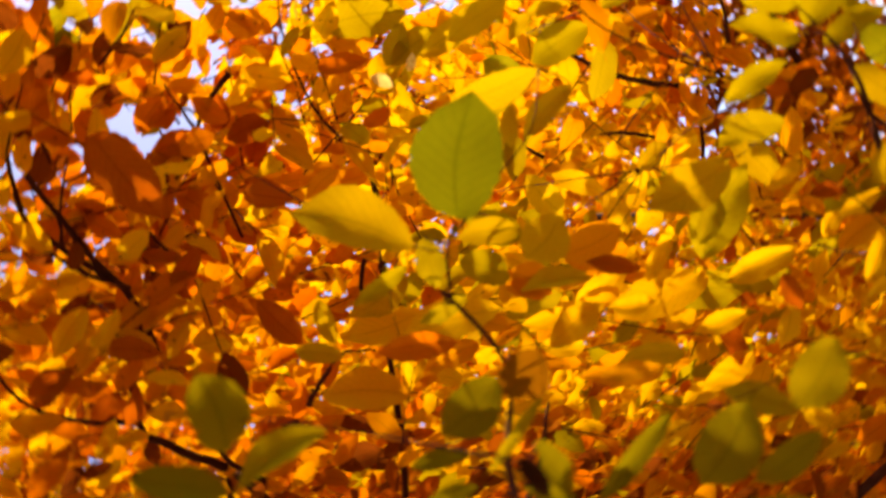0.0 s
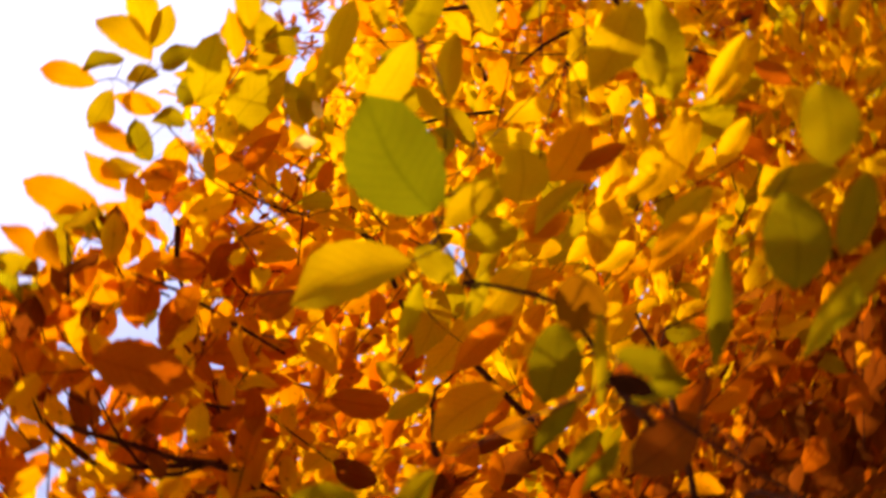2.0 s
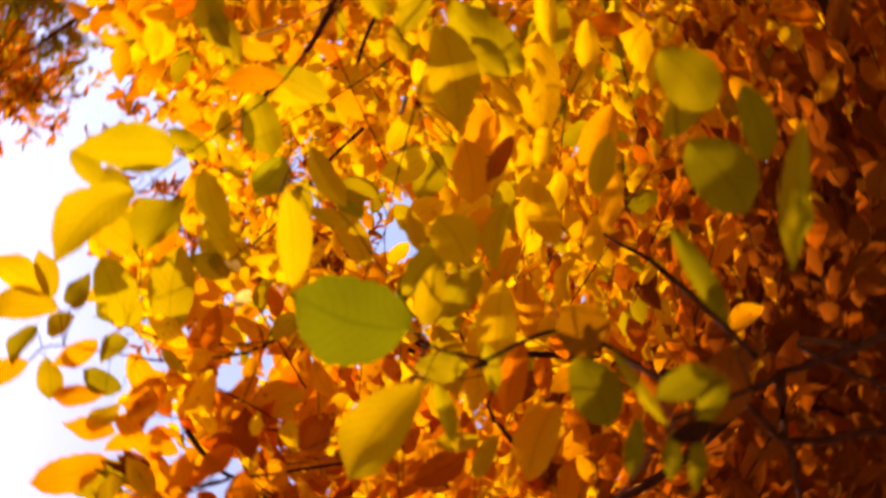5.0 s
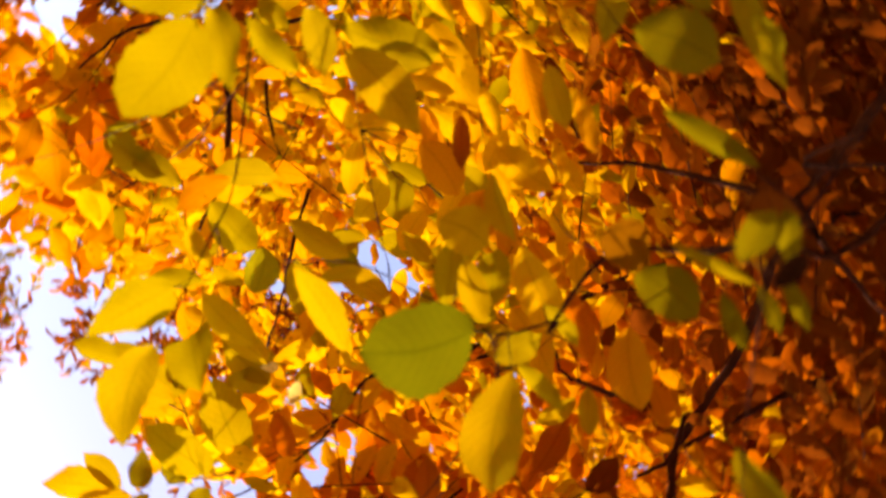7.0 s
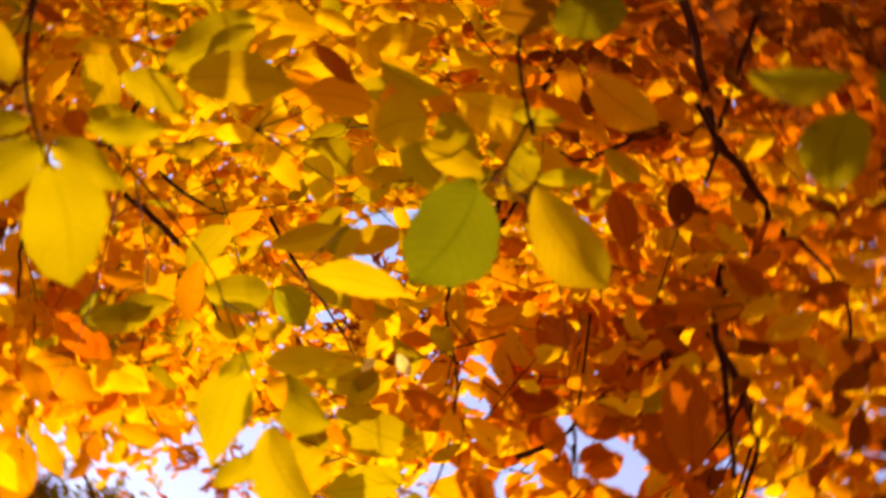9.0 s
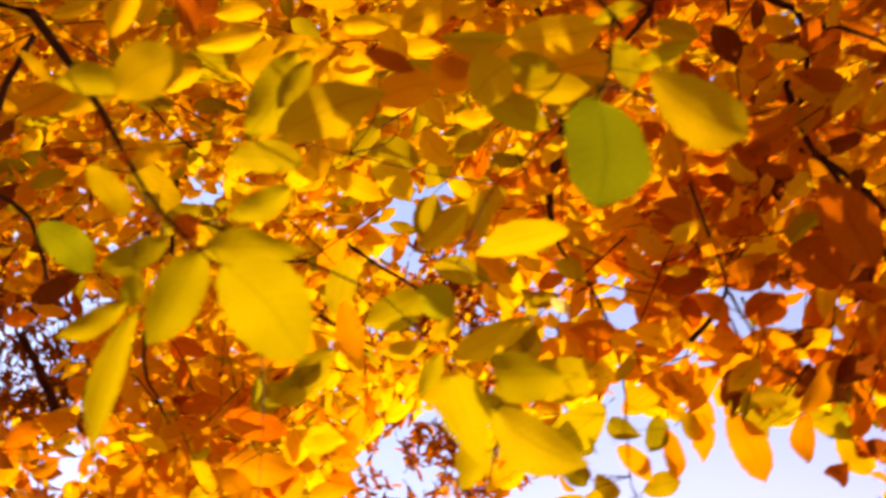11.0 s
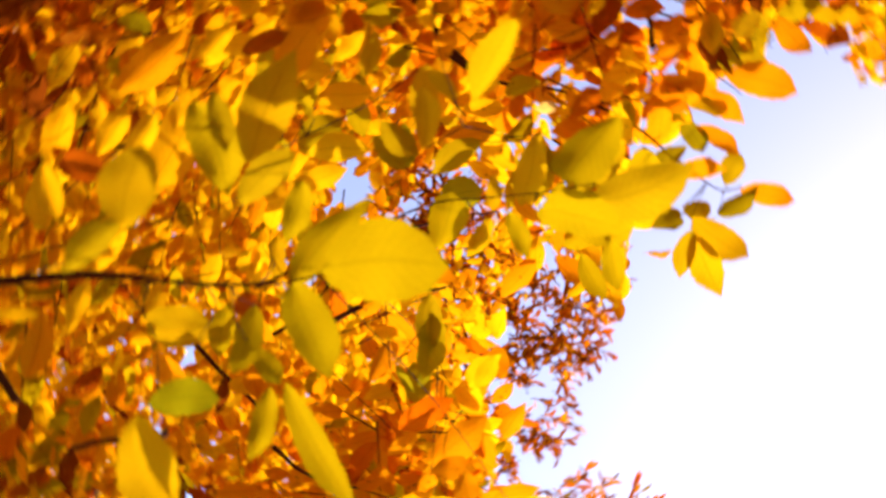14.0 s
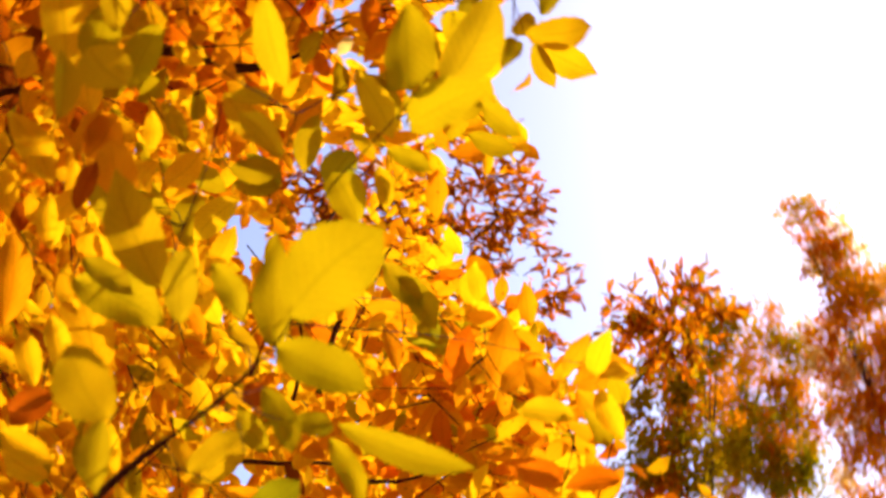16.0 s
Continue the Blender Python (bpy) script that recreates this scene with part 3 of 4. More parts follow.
leafy_twig("thin twig with golden leaves at the crown's rim", [(-0.154, -0.101, 0.980), (-0.122, -0.111, 1.000), (-0.078, -0.115, 1.020), (-0.030, -0.105, 1.040), (0.028, -0.064, 1.050), (0.107, -0.042, 1.050), (0.162, -0.042, 1.040), (0.219, -0.040, 1.030), (0.237, -0.021, 1.030)], 0.0042, 0.0008, [
    ("lemon", 0.236, -0.088, 1.052, 0.298, -0.120, 1.048, 0.48),
    ("khaki", 0.230, -0.085, 1.049, 0.253, -0.133, 1.052, 0.44),
    ("lemon", 0.221, -0.077, 1.046, 0.297, -0.067, 1.054, 0.44),
    ("shaded_olive", 0.239, -0.057, 1.042, 0.248, -0.023, 1.000, 0.44),
    ("khaki", 0.207, -0.072, 1.059, 0.239, -0.045, 1.094, 0.44),
    ("shaded_olive", 0.212, -0.080, 1.056, 0.197, -0.113, 1.015, 0.44),
    ("shaded_olive", 0.181, -0.108, 1.053, 0.171, -0.065, 1.086, 0.44),
    ("gold", 0.240, -0.020, 1.050, 0.290, 0.015, 1.050, 0.44),
    ("khaki", 0.224, -0.027, 1.047, 0.217, 0.020, 1.076, 0.44),
    ("gold", 0.178, -0.051, 1.044, 0.213, -0.022, 1.013, 0.44),
    ("gold", 0.160, -0.002, 1.041, 0.216, 0.016, 1.059, 0.44),
    ("shaded_olive", 0.148, -0.003, 1.058, 0.181, -0.023, 1.019, 0.44),
])
leafy_twig("thin twig with golden leaves at the crown's rim", [(0.032, 0.081, 1.100), (0.095, 0.105, 1.087), (0.158, 0.128, 1.064)], 0.0016, 0.0007, [
    ("gold", 0.144, 0.039, 1.054, 0.196, 0.037, 1.046, 0.48),
    ("lemon", 0.170, 0.040, 1.052, 0.141, 0.003, 1.022, 0.44),
    ("gold", 0.145, 0.065, 1.048, 0.217, 0.101, 1.052, 0.44),
    ("khaki", 0.128, 0.081, 1.046, 0.180, 0.105, 1.054, 0.44),
    ("gold", 0.145, 0.145, 1.042, 0.201, 0.143, 1.058, 0.44),
    ("khaki", 0.159, 0.106, 1.059, 0.118, 0.136, 1.041, 0.51),
    ("lemon", 0.209, 0.210, 1.056, 0.171, 0.173, 1.044, 0.44),
    ("khaki", 0.144, 0.150, 1.053, 0.170, 0.176, 1.013, 0.44),
    ("olive", 0.158, 0.165, 1.050, 0.140, 0.206, 1.082, 0.44),
    ("shaded_olive", 0.120, 0.156, 1.047, 0.134, 0.192, 1.008, 0.44),
    ("rust", 0.198, 0.182, 1.044, 0.226, 0.182, 1.091, 0.44),
    ("brown", 0.175, 0.202, 1.041, 0.197, 0.229, 0.998, 0.44),
])
leafy_twig("thin twig with golden leaves at the crown's rim", [(0.020, 0.100, 1.100), (0.065, 0.112, 1.087), (0.109, 0.124, 1.066)], 0.0016, 0.0007, [
    ("brown", 0.162, 0.192, 1.058, 0.173, 0.219, 1.104, 0.44),
    ("brown", 0.149, 0.218, 1.054, 0.160, 0.233, 1.003, 0.44),
    ("yellow", 0.148, 0.225, 1.052, 0.109, 0.237, 1.088, 0.44),
    ("orange", 0.113, 0.211, 1.048, 0.067, 0.200, 1.021, 0.44),
    ("rust", 0.102, 0.199, 1.046, 0.085, 0.149, 1.054, 0.44),
    ("gold", 0.123, 0.144, 1.042, 0.096, 0.177, 1.007, 0.44),
    ("khaki", 0.056, 0.098, 1.059, 0.025, 0.121, 1.099, 0.44),
    ("rust", 0.058, 0.038, 1.053, 0.017, 0.041, 1.090, 0.44),
    ("gold", 0.145, -0.044, 1.050, 0.115, -0.001, 1.050, 0.53),
    ("gold", 0.130, 0.041, 1.047, 0.089, 0.059, 1.080, 0.44),
    ("orange", 0.117, 0.101, 1.044, 0.087, 0.125, 1.004, 0.44),
])
leafy_twig("thin twig with golden leaves at the crown's rim", [(0.120, -0.061, 1.100), (0.130, -0.064, 1.087), (0.140, -0.067, 1.065)], 0.0016, 0.0007, [
    ("gold", 0.141, 0.103, 1.041, 0.128, 0.079, 1.089, 0.44),
    ("gold", 0.167, -0.142, 1.058, 0.208, -0.174, 1.042, 0.44),
    ("gold", 0.145, -0.136, 1.054, 0.127, -0.188, 1.046, 0.48),
    ("shaded_olive", 0.153, -0.059, 1.052, 0.164, -0.037, 1.002, 0.44),
    ("gold", 0.131, -0.104, 1.048, 0.111, -0.138, 1.087, 0.44),
    ("yellow", 0.163, -0.132, 1.046, 0.121, -0.110, 1.017, 0.44),
    ("orange", 0.142, 0.008, 1.042, 0.106, 0.013, 1.083, 0.44),
    ("gold", 0.078, -0.074, 1.059, 0.051, -0.108, 1.026, 0.44),
])
leafy_twig("slender twig with yellow and lemon leaves", [(-0.187, -0.541, 1.020), (-0.135, -0.490, 1.000), (-0.046, -0.374, 0.990), (0.051, -0.283, 0.990), (0.119, -0.192, 0.980)], 0.0011, 0.0005, [
    ("yellow", -0.242, -0.253, 0.951, -0.247, -0.306, 0.949, 0.44),
    ("gold", -0.198, -0.174, 0.949, -0.204, -0.215, 0.913, 0.45),
    ("yellow", -0.099, -0.223, 0.946, -0.143, -0.229, 0.978, 0.44),
    ("lemon", -0.064, -0.257, 0.943, -0.113, -0.297, 0.957, 0.48),
    ("khaki", -0.206, -0.224, 0.959, -0.190, -0.281, 0.941, 0.44),
    ("lime", 0.103, -0.075, 0.956, 0.108, -0.158, 0.944, 0.48),
    ("lime", 0.134, -0.075, 0.953, 0.176, -0.136, 0.947, 0.53),
    ("lime", 0.059, -0.137, 0.950, 0.090, -0.189, 0.950, 0.44),
    ("lime", 0.112, -0.177, 0.947, 0.183, -0.162, 0.953, 0.48),
    ("lime", 0.157, -0.195, 0.944, 0.206, -0.211, 0.956, 0.45),
    ("olive", -0.055, -0.215, 0.941, -0.027, -0.243, 0.979, 0.44),
    ("yellow", 0.161, -0.361, 0.957, 0.161, -0.322, 0.919, 0.44),
])
leafy_twig("slender twig with yellow and lemon leaves", [(-0.046, -0.374, 0.990), (-0.005, -0.407, 0.982), (0.035, -0.439, 0.964), (0.135, -0.441, 0.948)], 0.0010, 0.0005, [
    ("yellow", 0.187, -0.371, 0.954, 0.147, -0.370, 0.993, 0.44),
    ("yellow", 0.278, -0.427, 0.951, 0.287, -0.384, 0.918, 0.44),
    ("yellow", 0.285, -0.432, 0.949, 0.323, -0.423, 0.988, 0.44),
    ("yellow", 0.284, -0.442, 0.946, 0.301, -0.482, 0.911, 0.47),
    ("lemon", 0.260, -0.468, 0.943, 0.204, -0.461, 0.957, 0.44),
    ("lime", -0.214, -0.393, 0.959, -0.214, -0.487, 0.941, 0.44),
    ("khaki", -0.197, -0.459, 0.956, -0.206, -0.542, 0.944, 0.44),
    ("rust", -0.246, -0.456, 0.953, -0.294, -0.461, 0.926, 0.48),
    ("yellow", -0.270, -0.475, 0.950, -0.296, -0.500, 0.992, 0.44),
    ("lemon", -0.110, -0.531, 0.947, -0.055, -0.483, 0.953, 0.51),
    ("lemon", -0.073, -0.377, 0.944, -0.047, -0.418, 0.956, 0.44),
    ("gold", 0.240, -0.442, 0.941, 0.205, -0.415, 0.909, 0.44),
])
leafy_twig("slender twig with yellow and lemon leaves", [(0.127, -0.372, 1.022), (0.159, -0.410, 1.002), (0.191, -0.448, 0.972), (0.191, -0.448, 0.957)], 0.0010, 0.0005, [
    ("gold", 0.191, -0.448, 0.957, 0.224, -0.420, 0.992, 0.44),
])
leafy_twig("slender twig with golden leaves", [(-0.359, -0.714, 1.050), (-0.295, -0.562, 1.000), (-0.258, -0.414, 0.970), (-0.217, -0.287, 0.960), (-0.218, -0.193, 0.950)], 0.0011, 0.0005, [
    ("gold", -0.151, -0.352, 0.931, -0.153, -0.284, 0.928, 0.47),
    ("yellow", -0.125, -0.346, 0.929, -0.091, -0.358, 0.970, 0.44),
    ("yellow", -0.081, -0.407, 0.926, -0.047, -0.414, 0.883, 0.44),
    ("yellow", -0.197, -0.180, 0.923, -0.209, -0.105, 0.938, 0.44),
    ("lemon", -0.146, -0.124, 0.939, -0.175, -0.060, 0.921, 0.48),
    ("gold", -0.225, -0.188, 0.936, -0.241, -0.127, 0.924, 0.44),
    ("yellow", -0.184, -0.130, 0.933, -0.196, -0.049, 0.927, 0.44),
    ("gold", -0.284, -0.378, 0.930, -0.275, -0.289, 0.930, 0.44),
    ("yellow", -0.193, -0.435, 0.927, -0.219, -0.330, 0.933, 0.44),
    ("yellow", -0.182, -0.532, 0.924, -0.204, -0.457, 0.936, 0.44),
    ("yellow", -0.240, -0.521, 0.921, -0.269, -0.487, 0.889, 0.44),
    ("gold", -0.160, -0.644, 0.938, -0.186, -0.583, 0.922, 0.44),
])
leafy_twig("slender twig with golden leaves", [(-0.119, -0.151, 0.990), (-0.073, -0.132, 0.972), (-0.027, -0.113, 0.945), (0.018, -0.023, 0.932)], 0.0010, 0.0005, [
    ("gold", -0.031, -0.547, 0.934, -0.084, -0.539, 0.926, 0.44),
    ("lime", -0.034, -0.499, 0.931, -0.061, -0.453, 0.929, 0.46),
    ("yellow", -0.129, 0.177, 0.929, -0.166, 0.204, 0.898, 0.47),
    ("yellow", -0.134, 0.148, 0.926, -0.172, 0.178, 0.934, 0.44),
    ("khaki", 0.098, -0.152, 0.939, 0.060, -0.135, 0.975, 0.44),
    ("yellow", 0.126, 0.188, 0.936, 0.088, 0.208, 0.901, 0.45),
    ("brown", 0.115, 0.136, 0.933, 0.139, 0.156, 0.978, 0.44),
    ("gold", 0.142, 0.101, 0.930, 0.105, 0.111, 0.891, 0.44),
    ("yellow", -0.279, -0.477, 0.927, -0.312, -0.416, 0.933, 0.44),
    ("yellow", -0.167, -0.343, 0.924, -0.211, -0.284, 0.936, 0.44),
])

# bare stretches of branch inside the crown
bare_branch([(-0.357, 0.089, 1.100), (-0.310, 0.141, 1.060), (-0.272, 0.166, 1.040), (-0.182, 0.156, 1.030), (-0.124, 0.097, 1.020), (-0.074, 0.121, 1.020)], 0.0055, 0.0018)
bare_branch([(-0.272, 0.166, 1.040), (-0.262, 0.219, 1.040), (-0.233, 0.278, 1.050), (-0.161, 0.323, 1.060)], 0.0035, 0.0015)
bare_branch([(-0.135, 0.145, 1.030), (-0.099, 0.201, 1.030), (-0.062, 0.236, 1.040), (0.019, 0.254, 1.060), (0.123, 0.271, 1.060)], 0.0030, 0.0012)
bare_branch([(-0.115, 0.160, 1.000), (-0.077, 0.203, 1.000), (-0.045, 0.232, 1.000), (0.000, 0.237, 1.000), (0.055, 0.238, 1.000)], 0.0035, 0.0020)
bare_branch([(-0.077, 0.203, 1.000), (-0.038, 0.199, 1.000), (0.004, 0.184, 1.000)], 0.0020, 0.0010)
bare_branch([(0.021, 0.057, 1.000), (0.040, 0.068, 1.000), (0.069, 0.082, 1.000)], 0.0022, 0.0010)
bare_branch([(-0.041, -0.354, 1.200), (-0.042, -0.445, 1.200), (-0.057, -0.510, 1.200)], 0.0012, 0.0030)
bare_branch([(0.014, -0.592, 0.900), (-0.046, -0.613, 0.900), (-0.073, -0.650, 0.900)], 0.0018, 0.0026)
bare_branch([(-0.268, -0.010, 0.970), (-0.239, -0.032, 0.970), (-0.217, -0.054, 0.960), (-0.220, -0.085, 0.960)], 0.0035, 0.0012)
bare_branch([(-0.061, -0.353, 1.200), (-0.019, -0.290, 1.200), (0.008, -0.239, 1.250), (0.045, -0.185, 1.300)], 0.0030, 0.0012)
bare_branch([(0.025, -0.897, 1.500), (0.109, -0.849, 1.500), (0.195, -0.814, 1.500)], 0.0060, 0.0070)
bare_branch([(-0.147, -0.565, 1.200), (-0.070, -0.566, 1.190), (-0.001, -0.570, 1.200)], 0.0034, 0.0022)
bare_branch([(0.048, -0.566, 1.100), (0.092, -0.566, 1.100), (0.150, -0.537, 1.100)], 0.0030, 0.0012)
bare_branch([(-0.288, -0.241, 0.900), (-0.336, -0.210, 0.850), (-0.412, -0.146, 0.800)], 0.0015, 0.0035)
bare_branch([(-0.445, -0.097, 0.900), (-0.501, -0.140, 0.900), (-0.533, -0.171, 0.850), (-0.575, -0.213, 0.800)], 0.0020, 0.0060)
bare_branch([(-0.488, -0.086, 0.966), (-0.440, -0.008, 1.013), (-0.402, 0.036, 1.050), (-0.362, 0.078, 1.084)], 0.0050, 0.0050)
bare_branch([(-0.289, 0.089, 1.050), (-0.331, 0.085, 1.050), (-0.365, 0.046, 1.050)], 0.0020, 0.0035)
bare_branch([(-0.196, 0.131, 1.000), (-0.136, 0.146, 1.000), (-0.084, 0.181, 1.000), (-0.001, 0.224, 1.000)], 0.0040, 0.0030)
bare_branch([(-0.232, -0.096, 1.100), (-0.169, -0.090, 1.080), (-0.088, -0.113, 1.050), (-0.054, -0.114, 1.030)], 0.0020, 0.0035)
bare_branch([(0.821, -0.931, 4.000), (1.100, -0.743, 4.200), (1.299, -0.559, 4.400)], 0.0100, 0.0040)
bare_branch([(0.080, -0.304, 1.000), (0.045, -0.347, 1.000), (0.020, -0.401, 1.000), (0.006, -0.453, 1.000)], 0.0018, 0.0035)
bare_branch([(-0.464, -0.103, 0.900), (-0.515, -0.073, 0.900), (-0.575, -0.086, 0.900), (-0.612, -0.108, 0.850)], 0.0034, 0.0050)
bare_branch([(-0.494, -0.141, 0.900), (-0.512, -0.075, 0.900), (-0.580, 0.007, 0.950)], 0.0060, 0.0026)
bare_branch([(-0.223, -0.616, 0.900), (-0.185, -0.637, 0.900), (-0.139, -0.651, 0.900)], 0.0030, 0.0040)

# boughs from the trunk
bare_branch([(-1.750, 0.050, 1.730), (-0.950, 0.120, 1.450), (-0.600, 0.100, 1.250), (-0.357, 0.089, 1.100)], 0.0100, 0.0030)
bare_branch([(-1.750, -0.100, 1.600), (-0.950, -0.100, 1.400), (-0.450, -0.120, 1.200), (-0.154, -0.101, 0.980)], 0.0100, 0.0030)
bare_branch([(-1.750, -0.300, 1.600), (-0.950, -0.620, 1.450), (-0.304, -0.712, 0.850), (-0.197, -0.562, 0.780)], 0.0100, 0.0044)
bare_branch([(-1.000, -0.100, 1.420), (-0.700, -0.140, 1.000), (-0.420, -0.160, 0.750), (-0.344, -0.160, 0.560)], 0.0036, 0.0022)

# ---- foliage of the crowns ----
EYES = (0.0, -0.15, 0.0)      # about where one looks from, in the frame of the crown
# gaps in the foliage, cut to fit the camera's view: place across and up, and radius; the wide ones give on the open
# sky, the small ones are holes between twigs
# in the lower crown, at 1.05 m
LOW_WIDE = [(0.8, -0.3, 0.4), (0.75, 0.2, 0.35), (0.6, -0.7, 0.25), (0.42, -0.238, 0.192), (0.336, -0.262, 0.148), (0.468, -0.442, 0.132), (0.504, -0.142, 0.108),
            (0.285, 0.009, 0.104), (0.305, -0.095, 0.092), (0.24, 0.121, 0.086), (0.423, 0.009, 0.08), (0.204, -0.274, 0.076), (0.288, 0.074, 0.073),
            (0.36, -0.034, 0.073), (0.216, 0.047, 0.061), (0.2, -0.011, 0.052), (0.08, -0.69, 0.05), (0.234, -0.128, 0.046), (0.36, -0.526, 0.038),
            (0, -0.238, 0.02), (-0.072, -0.214, 0.026), (0.216, -0.13, 0.034), (0.036, -0.682, 0.027), (0.168, -0.586, 0.027), (0.161, -0.022, 0.026),
            (0.132, -0.718, 0.024)]
LOW_MIDDLE = [(0.165, 0.169, 0.024), (0.024, 0.122, 0.023), (0.02, 0.101, 0.023), (0.093, -0.762, 0.022), (0.164, 0.129, 0.021), (0.036, 0.086, 0.021),
              (0.048, -0.226, 0.02), (0.324, 0.158, 0.02), (-0.069, -0.266, 0.018), (0.022, -0.19, 0.018), (0.17, 0.231, 0.017), (0.086, 0.055, 0.013),
              (-0.36, 0.218, 0.013), (0.027, 0.149, 0.013), (0.019, 0.049, 0.012), (0.029, 0.051, 0.012), (-0.027, -0.262, 0.011), (0.103, 0.018, 0.011),
              (-0.308, 0.302, 0.011), (-0.001, -0.056, 0.011), (0.046, -0.248, 0.011), (-0.069, -0.299, 0.011), (0.027, -0.644, 0.01), (0.039, -0.175, 0.01),
              (-0.069, -0.063, 0.01), (-0.31, 0.239, 0.009)]
LOW_SMALL = [(-0.074, -0.542, 0.009), (0.125, -0.22, 0.009), (0.087, 0.033, 0.009), (0.08, 0.042, 0.009), (0.034, -0.033, 0.009), (-0.066, -0.065, 0.007),
             (0.003, -0.054, 0.007), (0, -0.062, 0.007), (0.035, -0.038, 0.007), (-0.045, -0.628, 0.006), (-0.137, -0.378, 0.006)]
# the window through the low leaves onto the russet tree
LOW_WINDOW = [(0.0, -0.245, 0.026), (0.034, -0.266, 0.022), (-0.03, -0.232, 0.022), (0.05, -0.222, 0.018), (0.08, -0.283, 0.014)]
GAPS_LOW = LOW_WIDE + LOW_MIDDLE + LOW_SMALL + LOW_WINDOW
# in the crown behind it, at 2.2 m
BACK_WIDE = [(1.6, -0.2, 0.75), (1.2, 0.95, 0.55), (1.3, -1.2, 0.5), (0.66, -0.16, 0.48), (0.52, 0.06, 0.38), (0.25, 0.33, 0.37), (0.83, -0.52, 0.34),
             (0.41, 0.3, 0.32), (0.58, -0.74, 0.12), (1.05, -0.77, 0.12), (0.06, 0.72, 0.12), (1.05, 0.17, 0.12), (-0.05, 0.14, 0.04), (0.5, 0.61, 0.09),
             (0.048, -1.296, 0.09), (-0.01, -1.159, 0.09), (-0.153, -0.164, 0.064), (-0.11, 0.58, 0.06), (-0.66, 0.58, 0.06), (0.17, 0.77, 0.06), (0.25, -1.07, 0.06), (-0.268, -0.322, 0.062), (-0.102, -0.062, 0.058)]
BACK_MIDDLE = [(-0.051, -0.183, 0.051), (-0.16, -0.19, 0.05), (-0.82, 0.55, 0.05), (0.14, -0.25, 0.05), (0.14, -1.21, 0.05), (-0.88, 0.52, 0.05), (-0.091, -1.047, 0.038), (0.115, -0.126, 0.038), (-0.854, 0.564, 0.038), (-0.745, 0.744, 0.036), (-0.302, -0.832, 0.033),
               (-0.242, -1.014, 0.031), (-0.748, 0.609, 0.028), (-0.065, -0.06, 0.028), (-0.093, -0.016, 0.026),
               (-0.319, 0.501, 0.023), (0.005, -0.41, 0.023), (-0.045, -0.334, 0.023), (-0.221, -0.078, 0.021), (-0.018, 0.032, 0.021), (-0.076, 0.475, 0.021),
               (-0.381, -0.7, 0.019), (-0.907, 0.301, 0.018)]
BACK_SMALL = [(-0.227, -0.025, 0.018), (-0.001, -0.025, 0.015)]
GAPS_BACK = BACK_WIDE + BACK_MIDDLE + BACK_SMALL + [(-0.14, -0.26, 0.035), (-0.08, -0.28, 0.03)]
# between the two, at 1.6 m: the gaps of the crown behind, and the window
GAPS_MID = [(x * 0.727, -0.15 + (y + 0.15) * 0.727, r * 0.727) for x, y, r in BACK_WIDE + BACK_MIDDLE] + [(-0.07, -0.2, 0.05), (-0.02, -0.2, 0.04), (-0.06, -0.262, 0.035), (-0.015, -0.275, 0.035), (0.05, -0.295, 0.025)]
# in its depth, at 3.2 m
DEEP_WIDE = [(2.33, -0.29, 1.09), (1.75, 1.38, 0.8), (1.89, -1.75, 0.73), (0.88, -0.12, 0.72), (0.44, 0.52, 0.57), (1.12, -0.64, 0.49), (0.2, 0.76, 0.44),
             (0.12, 0.52, 0.43), (0.04, 1.08, 0.26), (1.44, -1, 0.17), (1.44, 0.36, 0.17), (0.8, -1, 0.16), (0.009, -1.761, 0.131), (-0.075, -1.56, 0.131),
             (0.68, 1.04, 0.13), (-0.2, 0.84, 0.1), (-0.283, -0.1, 0.093), (-0.2, 0.96, 0.09), (-0.16, 0.16, 0.04), (0.32, -1.52, 0.09), (-0.209, 0.049, 0.05),
             (-0.43, -0.42, 0.08), (-0.35, -0.39, 0.08), (-0.52, -0.24, 0.08), (-0.5, -0.3, 0.08), (-0.135, -0.127, 0.075)]
DEEP_MIDDLE = [(-0.488, -0.183, 0.071), (-0.28, 0.4, 0.07), (-1.28, 0.84, 0.07), (0.28, -1.6, 0.07), (-1.32, 0.8, 0.07), (0, 1.36, 0.07), (-0.194, -1.397, 0.056),
               (-1.283, 0.866, 0.056), (0.107, -0.044, 0.056), (-1.124, 1.128, 0.052), (-0.501, -1.085, 0.048), (-0.414, -1.35, 0.045), (-1.128, 0.931, 0.041),
               (-0.155, 0.04, 0.041), (-0.359, -0.225, 0.041), (-0.526, 0.858, 0.034), (-0.103, -0.446, 0.034), (-0.03, -0.551, 0.034), (-0.063, 0.088, 0.03),
               (-0.353, -0.091, 0.03), (-0.593, -0.979, 0.028), (-1.361, 0.481, 0.026), (-0.368, 0.009, 0.026), (-0.033, -0.015, 0.022), (-0.131, -0.064, 0.022)]
GAPS_DEEP = DEEP_WIDE + DEEP_MIDDLE
